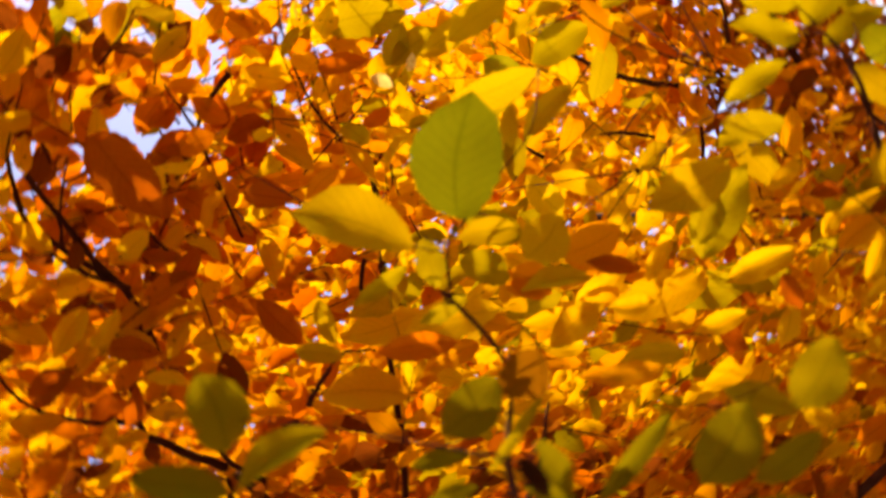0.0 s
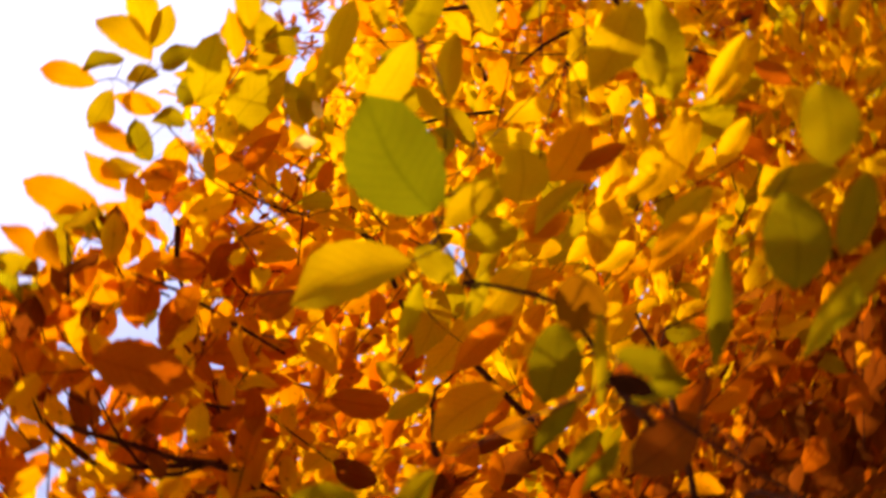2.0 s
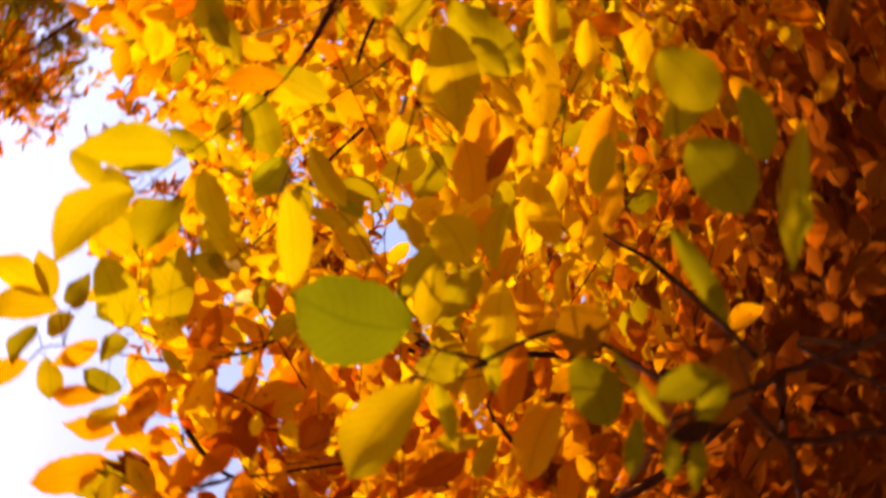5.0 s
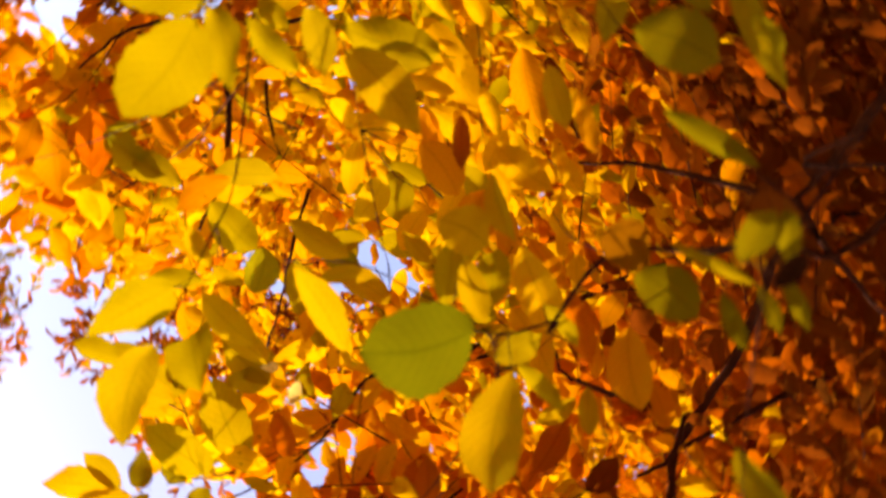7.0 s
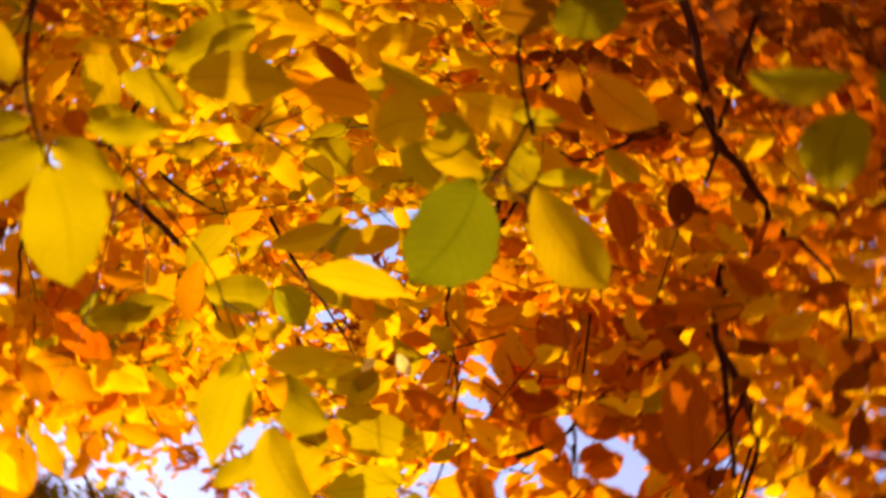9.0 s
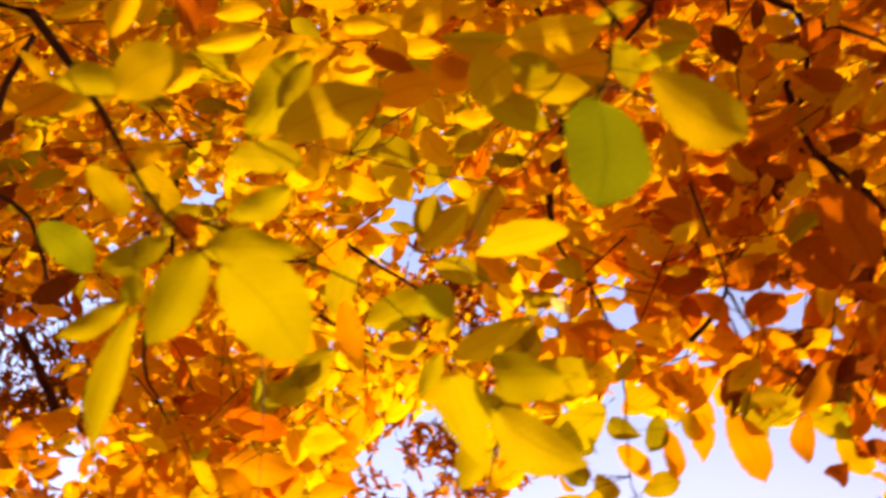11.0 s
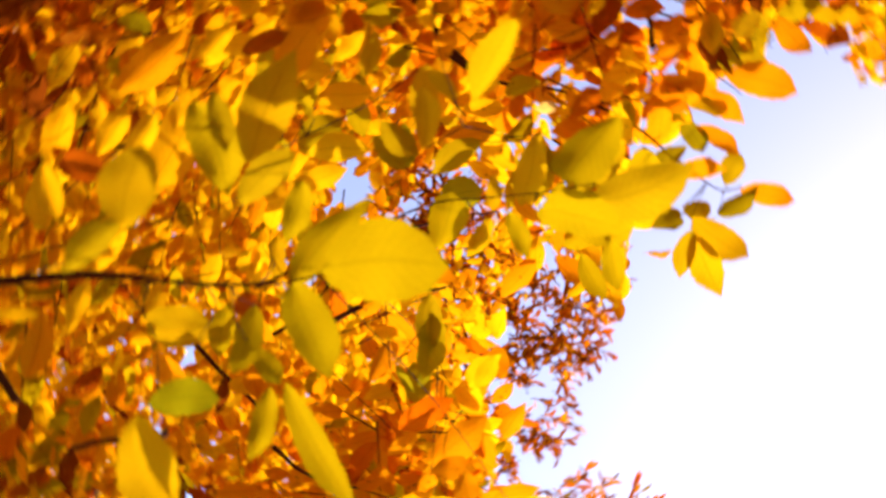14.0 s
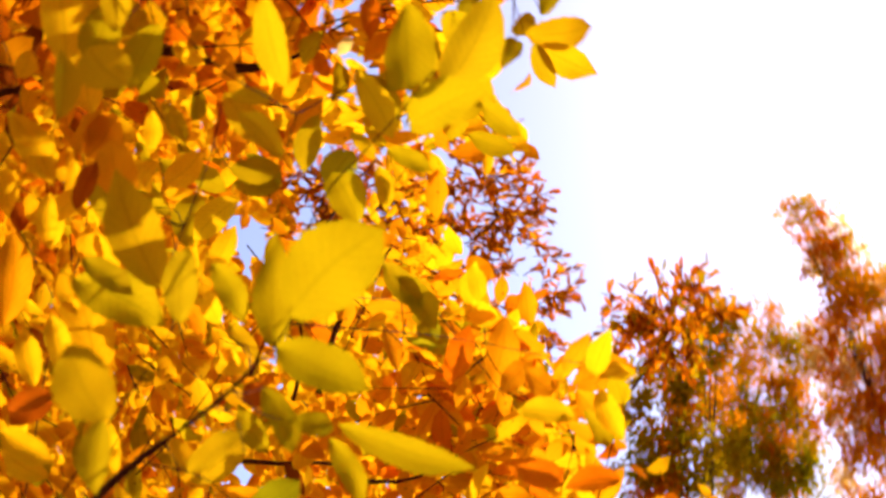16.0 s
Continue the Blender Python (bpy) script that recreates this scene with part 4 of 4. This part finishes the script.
# in the tree farther off, at 5.8 m
FAR_WIDE = [(4.22, -0.53, 1.98), (3.16, 2.5, 1.45), (3.43, -3.16, 1.32), (1.52, -0, 1.32), (1.16, 0.51, 1.1), (1.74, -0.58, 1.05), (0.43, 1.23, 1.03),
            (0.87, 1.3, 0.83), (1.96, -1.02, 0.82), (-0, 2.17, 0.53), (2.54, 0.94, 0.31), (1.38, -1.6, 0.24), (2.61, -1.6, 0.24), (0.8, -1.09, 0.24),
            (-0.092, -2.968, 0.237), (-0.246, -2.604, 0.237), (1.09, 2.1, 0.23), (-0.07, 2.68, 0.18), (-0.51, 1.88, 0.17), (0.51, -2.68, 0.17),
            (-0.58, 1.01, 0.17), (-2.47, 1.59, 0.17), (-0.58, 0.8, 0.17), (-0.623, 0.069, 0.169), (-0.488, 0.338, 0.152), (-0.67, -0.6, 0.15)]
FAR_MIDDLE = [(-0.98, -0.42, 0.15), (-1.05, -0.19, 0.15), (-0.85, -0.68, 0.15), (-0.353, 0.018, 0.135), (-0.994, -0.083, 0.128), (0.43, -2.83, 0.12),
              (-0.44, 0.58, 0.12), (-0.58, 2.03, 0.12), (0.086, 0.17, 0.101), (-0.46, -2.308, 0.101), (-2.4, 1.65, 0.101), (-2.11, 2.126, 0.095),
              (-1.017, -1.742, 0.088), (-0.994, -0.269, 0.081), (-0.86, -2.223, 0.081), (-2.118, 1.769, 0.074), (-0.76, -0.182, 0.074), (-0.39, 0.3, 0.074),
              (-0.207, 0.499, 0.068), (-0.38, 0.108, 0.068), (-1.063, 1.784, 0.061), (-0.252, -0.736, 0.061), (-0.12, -0.917, 0.061), (-0.18, 0.235, 0.054),
              (-0.419, 1.715, 0.054), (-0.697, -0.126, 0.054)]
FAR_SMALL = [(-1.145, -1.707, 0.051), (-2.54, 0.95, 0.047), (-0.293, -0.076, 0.041), (-0.115, 0.013, 0.041)]
GAPS_FAR = FAR_WIDE + FAR_MIDDLE + FAR_SMALL
# the open air beside the low bough, at 1.35 m
BOUGH_END = [(0.62, -0.55, 0.28), (0.5, -0.3, 0.16), (0.33, -0.36, 0.06), (0.6, -0.8, 0.3)]
# how the leaves have turned, branch by branch, with the inner crown's shade put into the colour: place at 1 m, and
# shares of the tones from olive to brown
RUST_AND_SHADE = [((-0.03, 0.15), (0, 0, 3, 6, 4, 2, 3)), ((-0.45, -0.41), (0, 0, 1, 3, 3, 4, 3)), ((-0.56, -0.38), (0, 0, 0, 0, 0, 3, 9)),
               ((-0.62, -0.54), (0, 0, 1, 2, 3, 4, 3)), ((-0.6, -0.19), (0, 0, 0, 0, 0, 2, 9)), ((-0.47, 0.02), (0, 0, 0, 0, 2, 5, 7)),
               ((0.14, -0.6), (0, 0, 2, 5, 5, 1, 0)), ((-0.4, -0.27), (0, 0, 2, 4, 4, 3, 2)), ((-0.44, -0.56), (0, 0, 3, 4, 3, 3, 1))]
BROWN_AND_SHADE = [((-0.38, -0.12), (0, 0, 1, 2, 4, 4, 3)), ((0.09, -0.7), (0, 0, 0, 1, 2, 4, 8))]
TURNED_YELLOW = [((-0.23, 0.04), (0, 0, 3, 5, 4, 2, 1)), ((-0.17, -0.37), (0, 3, 8, 3, 0, 0, 0)), ((-0.18, -0.22), (0, 3, 10, 2, 0, 0, 0)),
                 ((-0.31, -0.57), (0, 2, 7, 4, 1, 1, 0)), ((0.11, -0.45), (0, 1, 4, 5, 2, 0, 0)), ((0.26, -0.46), (0, 1, 5, 4, 2, 0, 0)),
                 ((0.13, 0.14), (0, 1, 4, 6, 2, 1, 1)), ((0.02, -0.62), (0, 2, 3, 4, 3, 2, 2)), ((-0.07, -0.04), (0, 0, 3, 5, 3, 1, 0))]
TURNED_GOLD = [((0.25, 0.04), (0, 1, 7, 4, 0, 1, 0)), ((0.02, -0.2), (0, 2, 7, 3, 0, 0, 0)), ((-0.31, -0.2), (0, 2, 9, 3, 0, 0, 0)), ((-0.35, -0.33), (0, 2, 8, 4, 0, 0, 0)), ((-0.35, -0.48), (0, 2, 8, 4, 1, 0, 0)),
               ((-0.26, -0.32), (0, 2, 8, 4, 1, 0, 0))]
TURNED_AND_SHADE = RUST_AND_SHADE + BROWN_AND_SHADE + TURNED_YELLOW + TURNED_GOLD


def on_plane(a, b, d, plane):
    s = plane / d
    return EYES[0] + (a - EYES[0]) * s, EYES[1] + (b - EYES[1]) * s


def is_open(a, b, d, gaps, plane):
    x, y = on_plane(a, b, d, plane)
    return any((x - g) ** 2 + (y - h) ** 2 < r * r for g, h, r in gaps)


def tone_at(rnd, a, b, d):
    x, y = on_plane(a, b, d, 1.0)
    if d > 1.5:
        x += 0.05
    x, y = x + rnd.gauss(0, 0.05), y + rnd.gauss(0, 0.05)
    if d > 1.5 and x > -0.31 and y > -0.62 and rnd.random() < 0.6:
        return rnd.choice((2, 2, 2, 3, 3, 4))      # yellower behind: the brighter sun there is put into the leaf colour
    shares = min(TURNED_AND_SHADE, key=lambda q: (q[0][0] - x) ** 2 + (q[0][1] - y) ** 2)[1]
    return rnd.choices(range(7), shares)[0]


SINGLE = []


def single_leaf(base, way, face, size, tone):
    """A leaf of the low crown as an object of its own."""
    ob = new("leaf", leaf_mesh(LEAF_RND.randrange(len(NEAR_FORMS)), tone))
    ob.parent = tree
    ob.matrix_basis = Matrix.Translation(-tree.location) @ leaf_pose(base, way, face, size)
    SINGLE.append(ob)


def spray(rnd, mass, wood, a, b, d, gaps, plane, leaf, count, forms=FAR_FORMS):
    """A twig with leaves to both sides, in the frame of the crown; leaves are left out in the gaps."""
    way = Vector((rnd.gauss(0.45, 0.55), rnd.gauss(-0.1, 0.55), rnd.gauss(0, 0.4))).normalized()
    hung = a < rnd.gauss(-0.08, 0.08)
    if hung:
        way = Vector((rnd.gauss(0.3, 0.35), rnd.gauss(-0.9, 0.35), rnd.gauss(0, 0.4))).normalized()
    side = way.cross(Vector((rnd.gauss(0, 0.5), rnd.gauss(0, 0.5), 1))).normalized()
    sag = rnd.uniform(-0.1, 0.25)
    line = []
    for i in range(count):
        s = i * leaf * 0.55
        p = Vector((a, b, d)) + way * s - Vector((0, 1, 0)) * sag * s * s * 2
        if is_open(p.x, p.y, p.z, gaps, plane):
            break
        line.append(crown(*p))
        hand = 1 if i % 2 else -1
        out = (way * rnd.uniform(0.7, 1.4) * (1.4 if hung else 1) + side * hand * rnd.uniform(0.6, 1.1) + Vector((rnd.gauss(0, 0.25), rnd.gauss(-0.2, 0.25), rnd.gauss(0, 0.35)))).normalized()
        size = leaf * rnd.uniform(0.7, 1.15)
        tip = p + out * size
        mid = p + out * size * 0.6
        if is_open(tip.x, tip.y, tip.z, gaps, plane) or is_open(mid.x, mid.y, mid.z, gaps, plane):
            continue
        w = RIGHT * out.x + UP * out.y + AHEAD * out.z
        face = -AHEAD * 0.75 - Vector((0, 0, 0.35)) + Vector((rnd.gauss(0, 0.42), rnd.gauss(0, 0.42), rnd.gauss(0, 0.42)))
        if hung:
            face = face + RIGHT * 0.75
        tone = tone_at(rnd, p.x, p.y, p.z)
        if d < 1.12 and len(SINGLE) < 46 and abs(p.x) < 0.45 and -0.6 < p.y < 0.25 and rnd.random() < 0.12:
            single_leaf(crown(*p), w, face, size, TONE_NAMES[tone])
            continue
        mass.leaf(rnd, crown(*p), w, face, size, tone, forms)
    if wood is not None and len(line) > 2:
        tube_into(wood, line, [0.0011 - 0.0007 * i / len(line) for i in range(len(line))], 4)


def shifted(bm, by):
    for v in bm.verts:
        v.co -= by
    return bm


rnd = random.Random(5)
low, wood = Mass(), bmesh.new()
for k in range(540):
    d = rnd.uniform(0.94, 1.4)
    a, b = rnd.uniform(-0.95, 0.42), rnd.uniform(-0.85, 0.55)
    if ((a + 0.15) / 0.42) ** 2 + ((b + 0.35) / 0.25) ** 2 < d * d and rnd.random() < 0.35:
        continue                # the boughs stand farther apart here
    spray(rnd, low, wood, a, b, d, GAPS_LOW, 1.05, rnd.uniform(0.044, 0.058), rnd.randint(4, 8))
# the rim of the low crown, with the sky behind it
for k in range(150):
    d = rnd.uniform(0.98, 1.25)
    spray(rnd, low, wood, rnd.uniform(-0.15, 0.3), rnd.uniform(-0.2, 0.5), d, GAPS_LOW, 1.05, rnd.uniform(0.042, 0.054), rnd.randint(4, 7))
# the thick of its leaves, over the fork of the dark twigs
for k in range(62):
    d = rnd.uniform(1.0, 1.3)
    spray(rnd, low, wood, rnd.gauss(0.02, 0.08) * d, 0.12 * d + rnd.gauss(0, 0.07), d, GAPS_LOW, 1.05, rnd.uniform(0.046, 0.06), rnd.randint(4, 7))
# more sprays behind the rim, that leave only small holes
rim_rnd = random.Random(23)
for k in range(34):
    d = rim_rnd.uniform(1.0, 1.22)
    spray(rim_rnd, low, wood if k % 2 else None, rim_rnd.uniform(-0.02, 0.15) * d, rim_rnd.uniform(-0.09, 0.15) * d, d, GAPS_LOW, 1.05, rim_rnd.uniform(0.042, 0.05), rim_rnd.randint(3, 6))
# finer sprays in the depth of the crown
for k in range(520):
    d = rnd.uniform(1.4, 1.85)
    spray(rnd, low, wood if k % 2 else None, rnd.uniform(-0.72, 0.2) * d, rnd.uniform(-0.6, 0.35) * d, d, GAPS_MID, 1.6, rnd.uniform(0.04, 0.052), rnd.randint(5, 8))
# a low bough of orange leaves that hangs out before the open sky
for k in range(85):
    d = rnd.uniform(1.2, 1.5)
    spray(rnd, low, wood, (0.16 + rnd.gauss(0, 0.055)) * d / 1.35, (-0.53 + rnd.gauss(0, 0.05)) * d / 1.35, d, BOUGH_END, 1.35, rnd.uniform(0.042, 0.055), rnd.randint(3, 5))
# unseen leaves added overhead and round the trunk, to keep skylight off the heart
for k in range(650):
    d = rnd.uniform(0.5, 2.4)
    if k % 2:
        a, b = rnd.uniform(-2.4, -0.25), 0.75 * d + rnd.uniform(0.0, 0.9)
    else:
        a, b = -1.15 * d - rnd.uniform(0.0, 0.9), rnd.uniform(-0.8, 1.0)
    spray(rnd, low, None, a, b, d, (), 1.05, rnd.uniform(0.07, 0.09), rnd.randint(4, 7), FINE_FORMS)
for v in low.v:
    v -= np.array(tree.location)
low.make("foliage", tree, "dense yellow to rust leaves on thin twigs")
tagged(part("twig", shifted(wood, tree.location), TWIG_BARK, tree), kind="stuff")


def whole_tree(name, label, x, y, height, girth, lean=0.0, group=""):
    """A tree's base and trunk; its foliage is hung on it afterwards."""
    t = tagged(new(name), label, "tree", group)
    t.location = (x, y, 0)
    bm = bmesh.new()
    line = bent([(0, 0, -0.15), (lean * 0.2, 0.05, height * 0.3), (lean * 0.6, -0.05, height * 0.65), (lean, 0, height)], 5)
    tube_into(bm, line, [girth * (1 - 0.85 * i / (len(line) - 1)) for i in range(len(line))], 12)
    part("trunk", bm, BARK, t)
    return t


behind = whole_tree("autumn_tree", "tall golden autumn tree behind the low branches", -2.6, 3.4, 5.4, 0.15)
back, wood = Mass(), bmesh.new()
for k in range(2300):
    d = rnd.uniform(1.8, 2.7)
    spray(rnd, back, wood if k % 3 == 0 else None, rnd.uniform(-1.0, 0.30) * d, rnd.uniform(-0.72, 0.48) * d, d, GAPS_BACK, 2.2, rnd.uniform(0.042, 0.056), rnd.randint(5, 9), FINE_FORMS)
for k in range(2300):
    d = rnd.uniform(2.7, 3.8)
    spray(rnd, back, None, rnd.uniform(-1.0, 0.16) * d, rnd.uniform(-0.72, 0.48) * d, d, GAPS_DEEP, 3.2, rnd.uniform(0.05, 0.065), rnd.randint(5, 9), FINE_FORMS)
for k in range(600):
    d = rnd.uniform(2.3, 3.6)
    spray(rnd, back, None, rnd.uniform(-0.85, -0.38) * d, rnd.uniform(-0.6, 0.45) * d, d, GAPS_DEEP, 3.2, rnd.uniform(0.06, 0.075), rnd.randint(5, 9), FINE_FORMS)
# the heart of the crown, towards its trunk: its shade is put into the leaves' rust and brown
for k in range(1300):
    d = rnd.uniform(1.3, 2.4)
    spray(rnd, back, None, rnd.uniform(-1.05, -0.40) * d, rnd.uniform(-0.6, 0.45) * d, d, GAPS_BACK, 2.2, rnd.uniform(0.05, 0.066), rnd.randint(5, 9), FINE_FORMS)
for v in back.v:
    v -= np.array(behind.location)
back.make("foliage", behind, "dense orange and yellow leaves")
tagged(part("twig", shifted(wood, behind.location), TWIG_BARK, behind), kind="stuff")

farther = whole_tree("autumn_tree", "sunlit golden autumn tree standing farther off", -1.6, 6.6, 5.4, 0.13)
glow = Mass()
for k in range(3000):
    d = rnd.uniform(4.8, 6.8)
    spray(rnd, glow, None, rnd.uniform(-0.5, 0.13) * d, rnd.uniform(-0.66, 0.42) * d, d, GAPS_FAR, 5.8, rnd.uniform(0.085, 0.115), rnd.randint(5, 9), FINE_FORMS)
for v in glow.v:
    v -= np.array(farther.location)
glow.make("foliage", farther, "sunlit yellow and orange leaves")

# ---- the russet tree with small leaves ----
russet = whole_tree("russet_tree", "small-leaved tree with sparse russet brown leaves", -0.5, 3.3, 3.4, 0.05, 0.1)
fine, wood = Mass(), bmesh.new()
CLUMPS_HIGH = [(0.25, -0.17, 0.075, 420), (0.29, -0.23, 0.05, 120), (0.23, -0.07, 0.05, 120), (0.2, -0.35, 0.07, 100), (0.34, -0.31, 0.045, 70), (0.35, -0.41, 0.05, 100), (0.39, -0.475, 0.05, 110), (0.02, -0.16, 0.09, 60),
               (-0.12, -0.16, 0.07, 110), (-0.15, -0.28, 0.07, 130), (0.05, -0.44, 0.09, 110), (0.13, -0.33, 0.07, 70), (-0.02, -1.28, 0.15, 1000)]
CLUMPS_WIDE = [(0.08, -1.46, 0.15, 800), (-0.18, -1.4, 0.14, 500), (-0.02, -1.12, 0.09, 90), (-0.37, -0.93, 0.06, 60), (-0.99, 0.68, 0.08, 60), (-0.88, 0.88, 0.08, 60), (0.1, -0.24, 0.06, 60),
               (-0.07, -0.37, 0.08, 200), (-0.14, -0.13, 0.06, 130), (-0.24, -0.16, 0.05, 70), (-0.05, -0.2, 0.05, 80), (-0.36, -0.22, 0.04, 25), (-0.19, -0.2, 0.06, 150), (-0.21, -0.09, 0.05, 110), (-0.09, -0.2, 0.05, 110), (0.03, -0.35, 0.06, 90)]
# those at the tip of its longest bough, with their distance
CLUMPS_OUTER = [(0.555, -0.492, 0.042, 190, 2.4), (0.675, -0.467, 0.055, 520, 2.25), (0.655, -0.485, 0.042, 120, 2.25)]
for a, b, r, n, away in [q + (2.55,) for q in CLUMPS_HIGH + CLUMPS_WIDE] + CLUMPS_OUTER:
    heart = Vector((a, b, away))
    for i in range(max(3, n // 9)):
        # small shoots, each with a rosette of leaves towards its end
        off = Vector((rnd.gauss(0, 1), rnd.gauss(0, 1), rnd.gauss(0, 1)))
        off *= min(1, 1.7 / off.length)
        start = heart + off * r * 0.75
        way = (off.normalized() * 0.6 + Vector((rnd.gauss(0.25, 0.5), rnd.gauss(0, 0.5), rnd.gauss(0, 0.4)))).normalized()
        line = []
        for j in range(11):
            p = start + way * (j * 0.0085)
            line.append(crown(*p))
            if j < 2:
                continue
            out = way * 0.8 + Vector((rnd.gauss(0, 0.6), rnd.gauss(0, 0.6), rnd.gauss(0, 0.5)))
            w = RIGHT * out.x + UP * out.y + AHEAD * out.z
            # much brown among the russet: that these leaves stand unlit is put into colour
            fine.leaf(rnd, crown(*p), w, -AHEAD + Vector((rnd.gauss(0, 0.7), rnd.gauss(0, 0.7), rnd.gauss(0, 0.7))), rnd.uniform(0.024, 0.038), rnd.choice((3, 3, 4, 4, 9, 5, 6) if away < 2.5 else (3, 4, 5, 5, 6, 6, 6) if b > -1 else (5, 6, 6)), LANCE_FORMS)
        tube_into(wood, line, [0.0011] * len(line), 4)
for v in fine.v:
    v -= np.array(russet.location)
# the bough that carries its outermost clumps
limb = bmesh.new()
tube_into(limb, bent([crown(*p) for p in ((-0.2, -0.75, 2.7), (0.2, -0.84, 2.55), (0.46, -0.82, 2.5), (0.577, -0.711, 2.5), (0.65, -0.59, 2.42), (0.66, -0.48, 2.27))], 4), [0.007 - 0.00022 * i for i in range(25)], 7)
part("limb", shifted(limb, russet.location), TWIG_BARK, russet)
fine.make("foliage", russet, "small russet leaves in loose clumps")
tagged(part("twig", shifted(wood, russet.location), TWIG_BARK, russet), kind="stuff")


# ---- tall trees farther off ----
def tall_tree(seed, x, y, height, clumps, leaf, share, mixed, label, group="trees beyond the branches"):
    """A tree: trunk, a limb to each clump of the crown, and the clumps' leaves. A clump: place from the tree's base, radius, tone; mixed: the other tones among them."""
    r = random.Random(seed)
    t = whole_tree("leafy_tree", label, x, y, height * 0.8, height * 0.006, r.uniform(-0.1, 0.1), group)
    crown_mass = Mass()
    for cx, cy, cz, size, tone in clumps:
        c = Vector((cx, cy, cz))
        limb = bmesh.new()
        root = Vector((0, 0, max(height * 0.15, min(height * 0.75, c.z - height * 0.06 - c.xy.length * 0.8))))
        tube_into(limb, bent([root, root.lerp(c, 0.5) + Vector((0, 0, height * 0.008)), c], 4), [height * (0.0012 - 0.0001 * i) for i in range(9)], 5)
        part("limb", limb, BARK, t)
        # tufts of hanging leaves, each turned its own colour
        for k in range(13):
            off = Vector((r.gauss(0, size * 0.42), r.gauss(0, size * 0.42), r.gauss(0, size * 0.42)))
            tuft = c + off * min(1, size * 0.75 / off.length)
            turned = tone if r.random() < 0.6 else r.choice(mixed)
            wide = size * r.uniform(0.11, 0.2)
            for i in range(int(share * 2.6 * (size / leaf) ** 2 / 3)):
                p = tuft + Vector((r.gauss(0, wide), r.gauss(0, wide), r.gauss(0, wide * 1.25)))
                way = Vector((r.gauss(0, 0.7), r.gauss(0, 0.7), r.gauss(-0.8, 0.6)))
                crown_mass.leaf(r, p, way, Vector((r.gauss(0, 1), r.gauss(0, 1), r.gauss(0, 1))), leaf * r.uniform(0.7, 1.25), turned, FINE_FORMS)
    crown_mass.make("crown", t, "loose crown of orange and yellow-green leaves")


def round_tree(seed, x, y, height, spread, depth, tones, label):
    """A tall tree with a broad crown of random clumps."""
    r = random.Random(seed)
    clumps = []
    for k in range(34):
        f = r.random()
        w = spread * (0.35 + 0.65 * math.sin(math.pi * min(1, 0.18 + f * 0.7)))
        ang, rad = r.uniform(0, 2 * math.pi), w * math.sqrt(r.random())
        clumps.append((rad * math.cos(ang), rad * math.sin(ang), height - depth * f, r.uniform(0.8, 1.3), r.choice(tones)))
    tall_tree(seed, x, y, height, clumps, 0.3, 0.9, tones, label, "trees of the wood round about")


tall_tree(21, 1.07, 3.37, 3.9, [(0.16, -0.12, 3.74, 0.13, 9), (0.17, -0.00, 3.86, 0.16, 9), (0.20, 0.09, 3.77, 0.12, 0), (0.09, -0.03, 3.6, 0.17, 3), (-0.01, 0.11, 3.57, 0.17, 11), (-0.14, -0.11, 3.41, 0.19, 9), (-0.20, 0.01, 3.25, 0.18, 9), (-0.08, 0.08, 3.23, 0.18, 0), (0.07, 0.13, 3.45, 0.20, 3), (-0.01, -0.09, 3.11, 0.20, 9), (-0.20, 0.06, 3.09, 0.19, 4)],
          0.025, 1.3, (3, 9, 9, 0, 0, 10, 4), "orange-brown and olive autumn tree with a loose crown")
tall_tree(22, 1.70, 4.21, 4.2, [(0.01, -0.15, 4.22, 0.23, 3), (0.15, -0.11, 4.15, 0.22, 11), (-0.08, 0.08, 4.04, 0.27, 3), (0.08, 0.12, 3.97, 0.26, 4), (-0.17, -0.03, 3.81, 0.26, 0), (-0.02, 0.01, 3.71, 0.26, 4), (0.22, 0.01, 4.02, 0.20, 3), (-0.21, -0.07, 3.60, 0.23, 9), (0.01, -0.05, 3.50, 0.21, 0)],
          0.025, 1.3, (3, 3, 9, 0, 11, 11), "yellow-orange autumn tree with a broad crown")
# the lightest leaves among these put haze into the colour
tall_tree(23, 1.90, 3.58, 4.6, [(-0.11, -0.09, 4.56, 0.14, 3), (-0.04, -0.03, 4.47, 0.18, 4), (0.04, 0.03, 4.42, 0.18, 8), (0.15, 0.07, 4.29, 0.21, 3), (-0.04, -0.08, 4.24, 0.14, 4), (0.04, -0.02, 4.11, 0.19, 3), (-0.08, 0.14, 4.04, 0.13, 4), (0.07, -0.19, 3.91, 0.24, 3), (-0.04, -0.03, 3.79, 0.21, 4), (0.02, 0.04, 3.59, 0.23, 3), (-0.12, 0.21, 3.58, 0.14, 5), (-0.09, -0.05, 3.39, 0.17, 4), (-0.06, 0.03, 3.23, 0.22, 3), (0.17, 0.00, 3.76, 0.36, 3), (0.09, -0.19, 3.36, 0.35, 4)],
          0.025, 1.2, (3, 3, 9, 11, 11, 8), "pale orange autumn tree with a ragged crown")

# unseen trees added round about, to keep the sky's light off the leaves
UNSEEN_ROUND = [(31, -6, -7, 15, 3.4), (32, 1.5, -8.5, 17, 3.6), (33, 7.5, -6, 14, 3.2), (34, -9, 1, 16, 3.6), (35, -8, 9, 18, 3.6), (37, -4, -3.5, 11, 3.0), (38, 3.5, -4.5, 10, 2.8)]
for seed, x, y, height, spread in UNSEEN_ROUND:
    round_tree(seed, x, y, height, spread, height * 0.6, (3, 4, 5, 2), "unseen tall tree added to block skylight, with a broad orange crown")
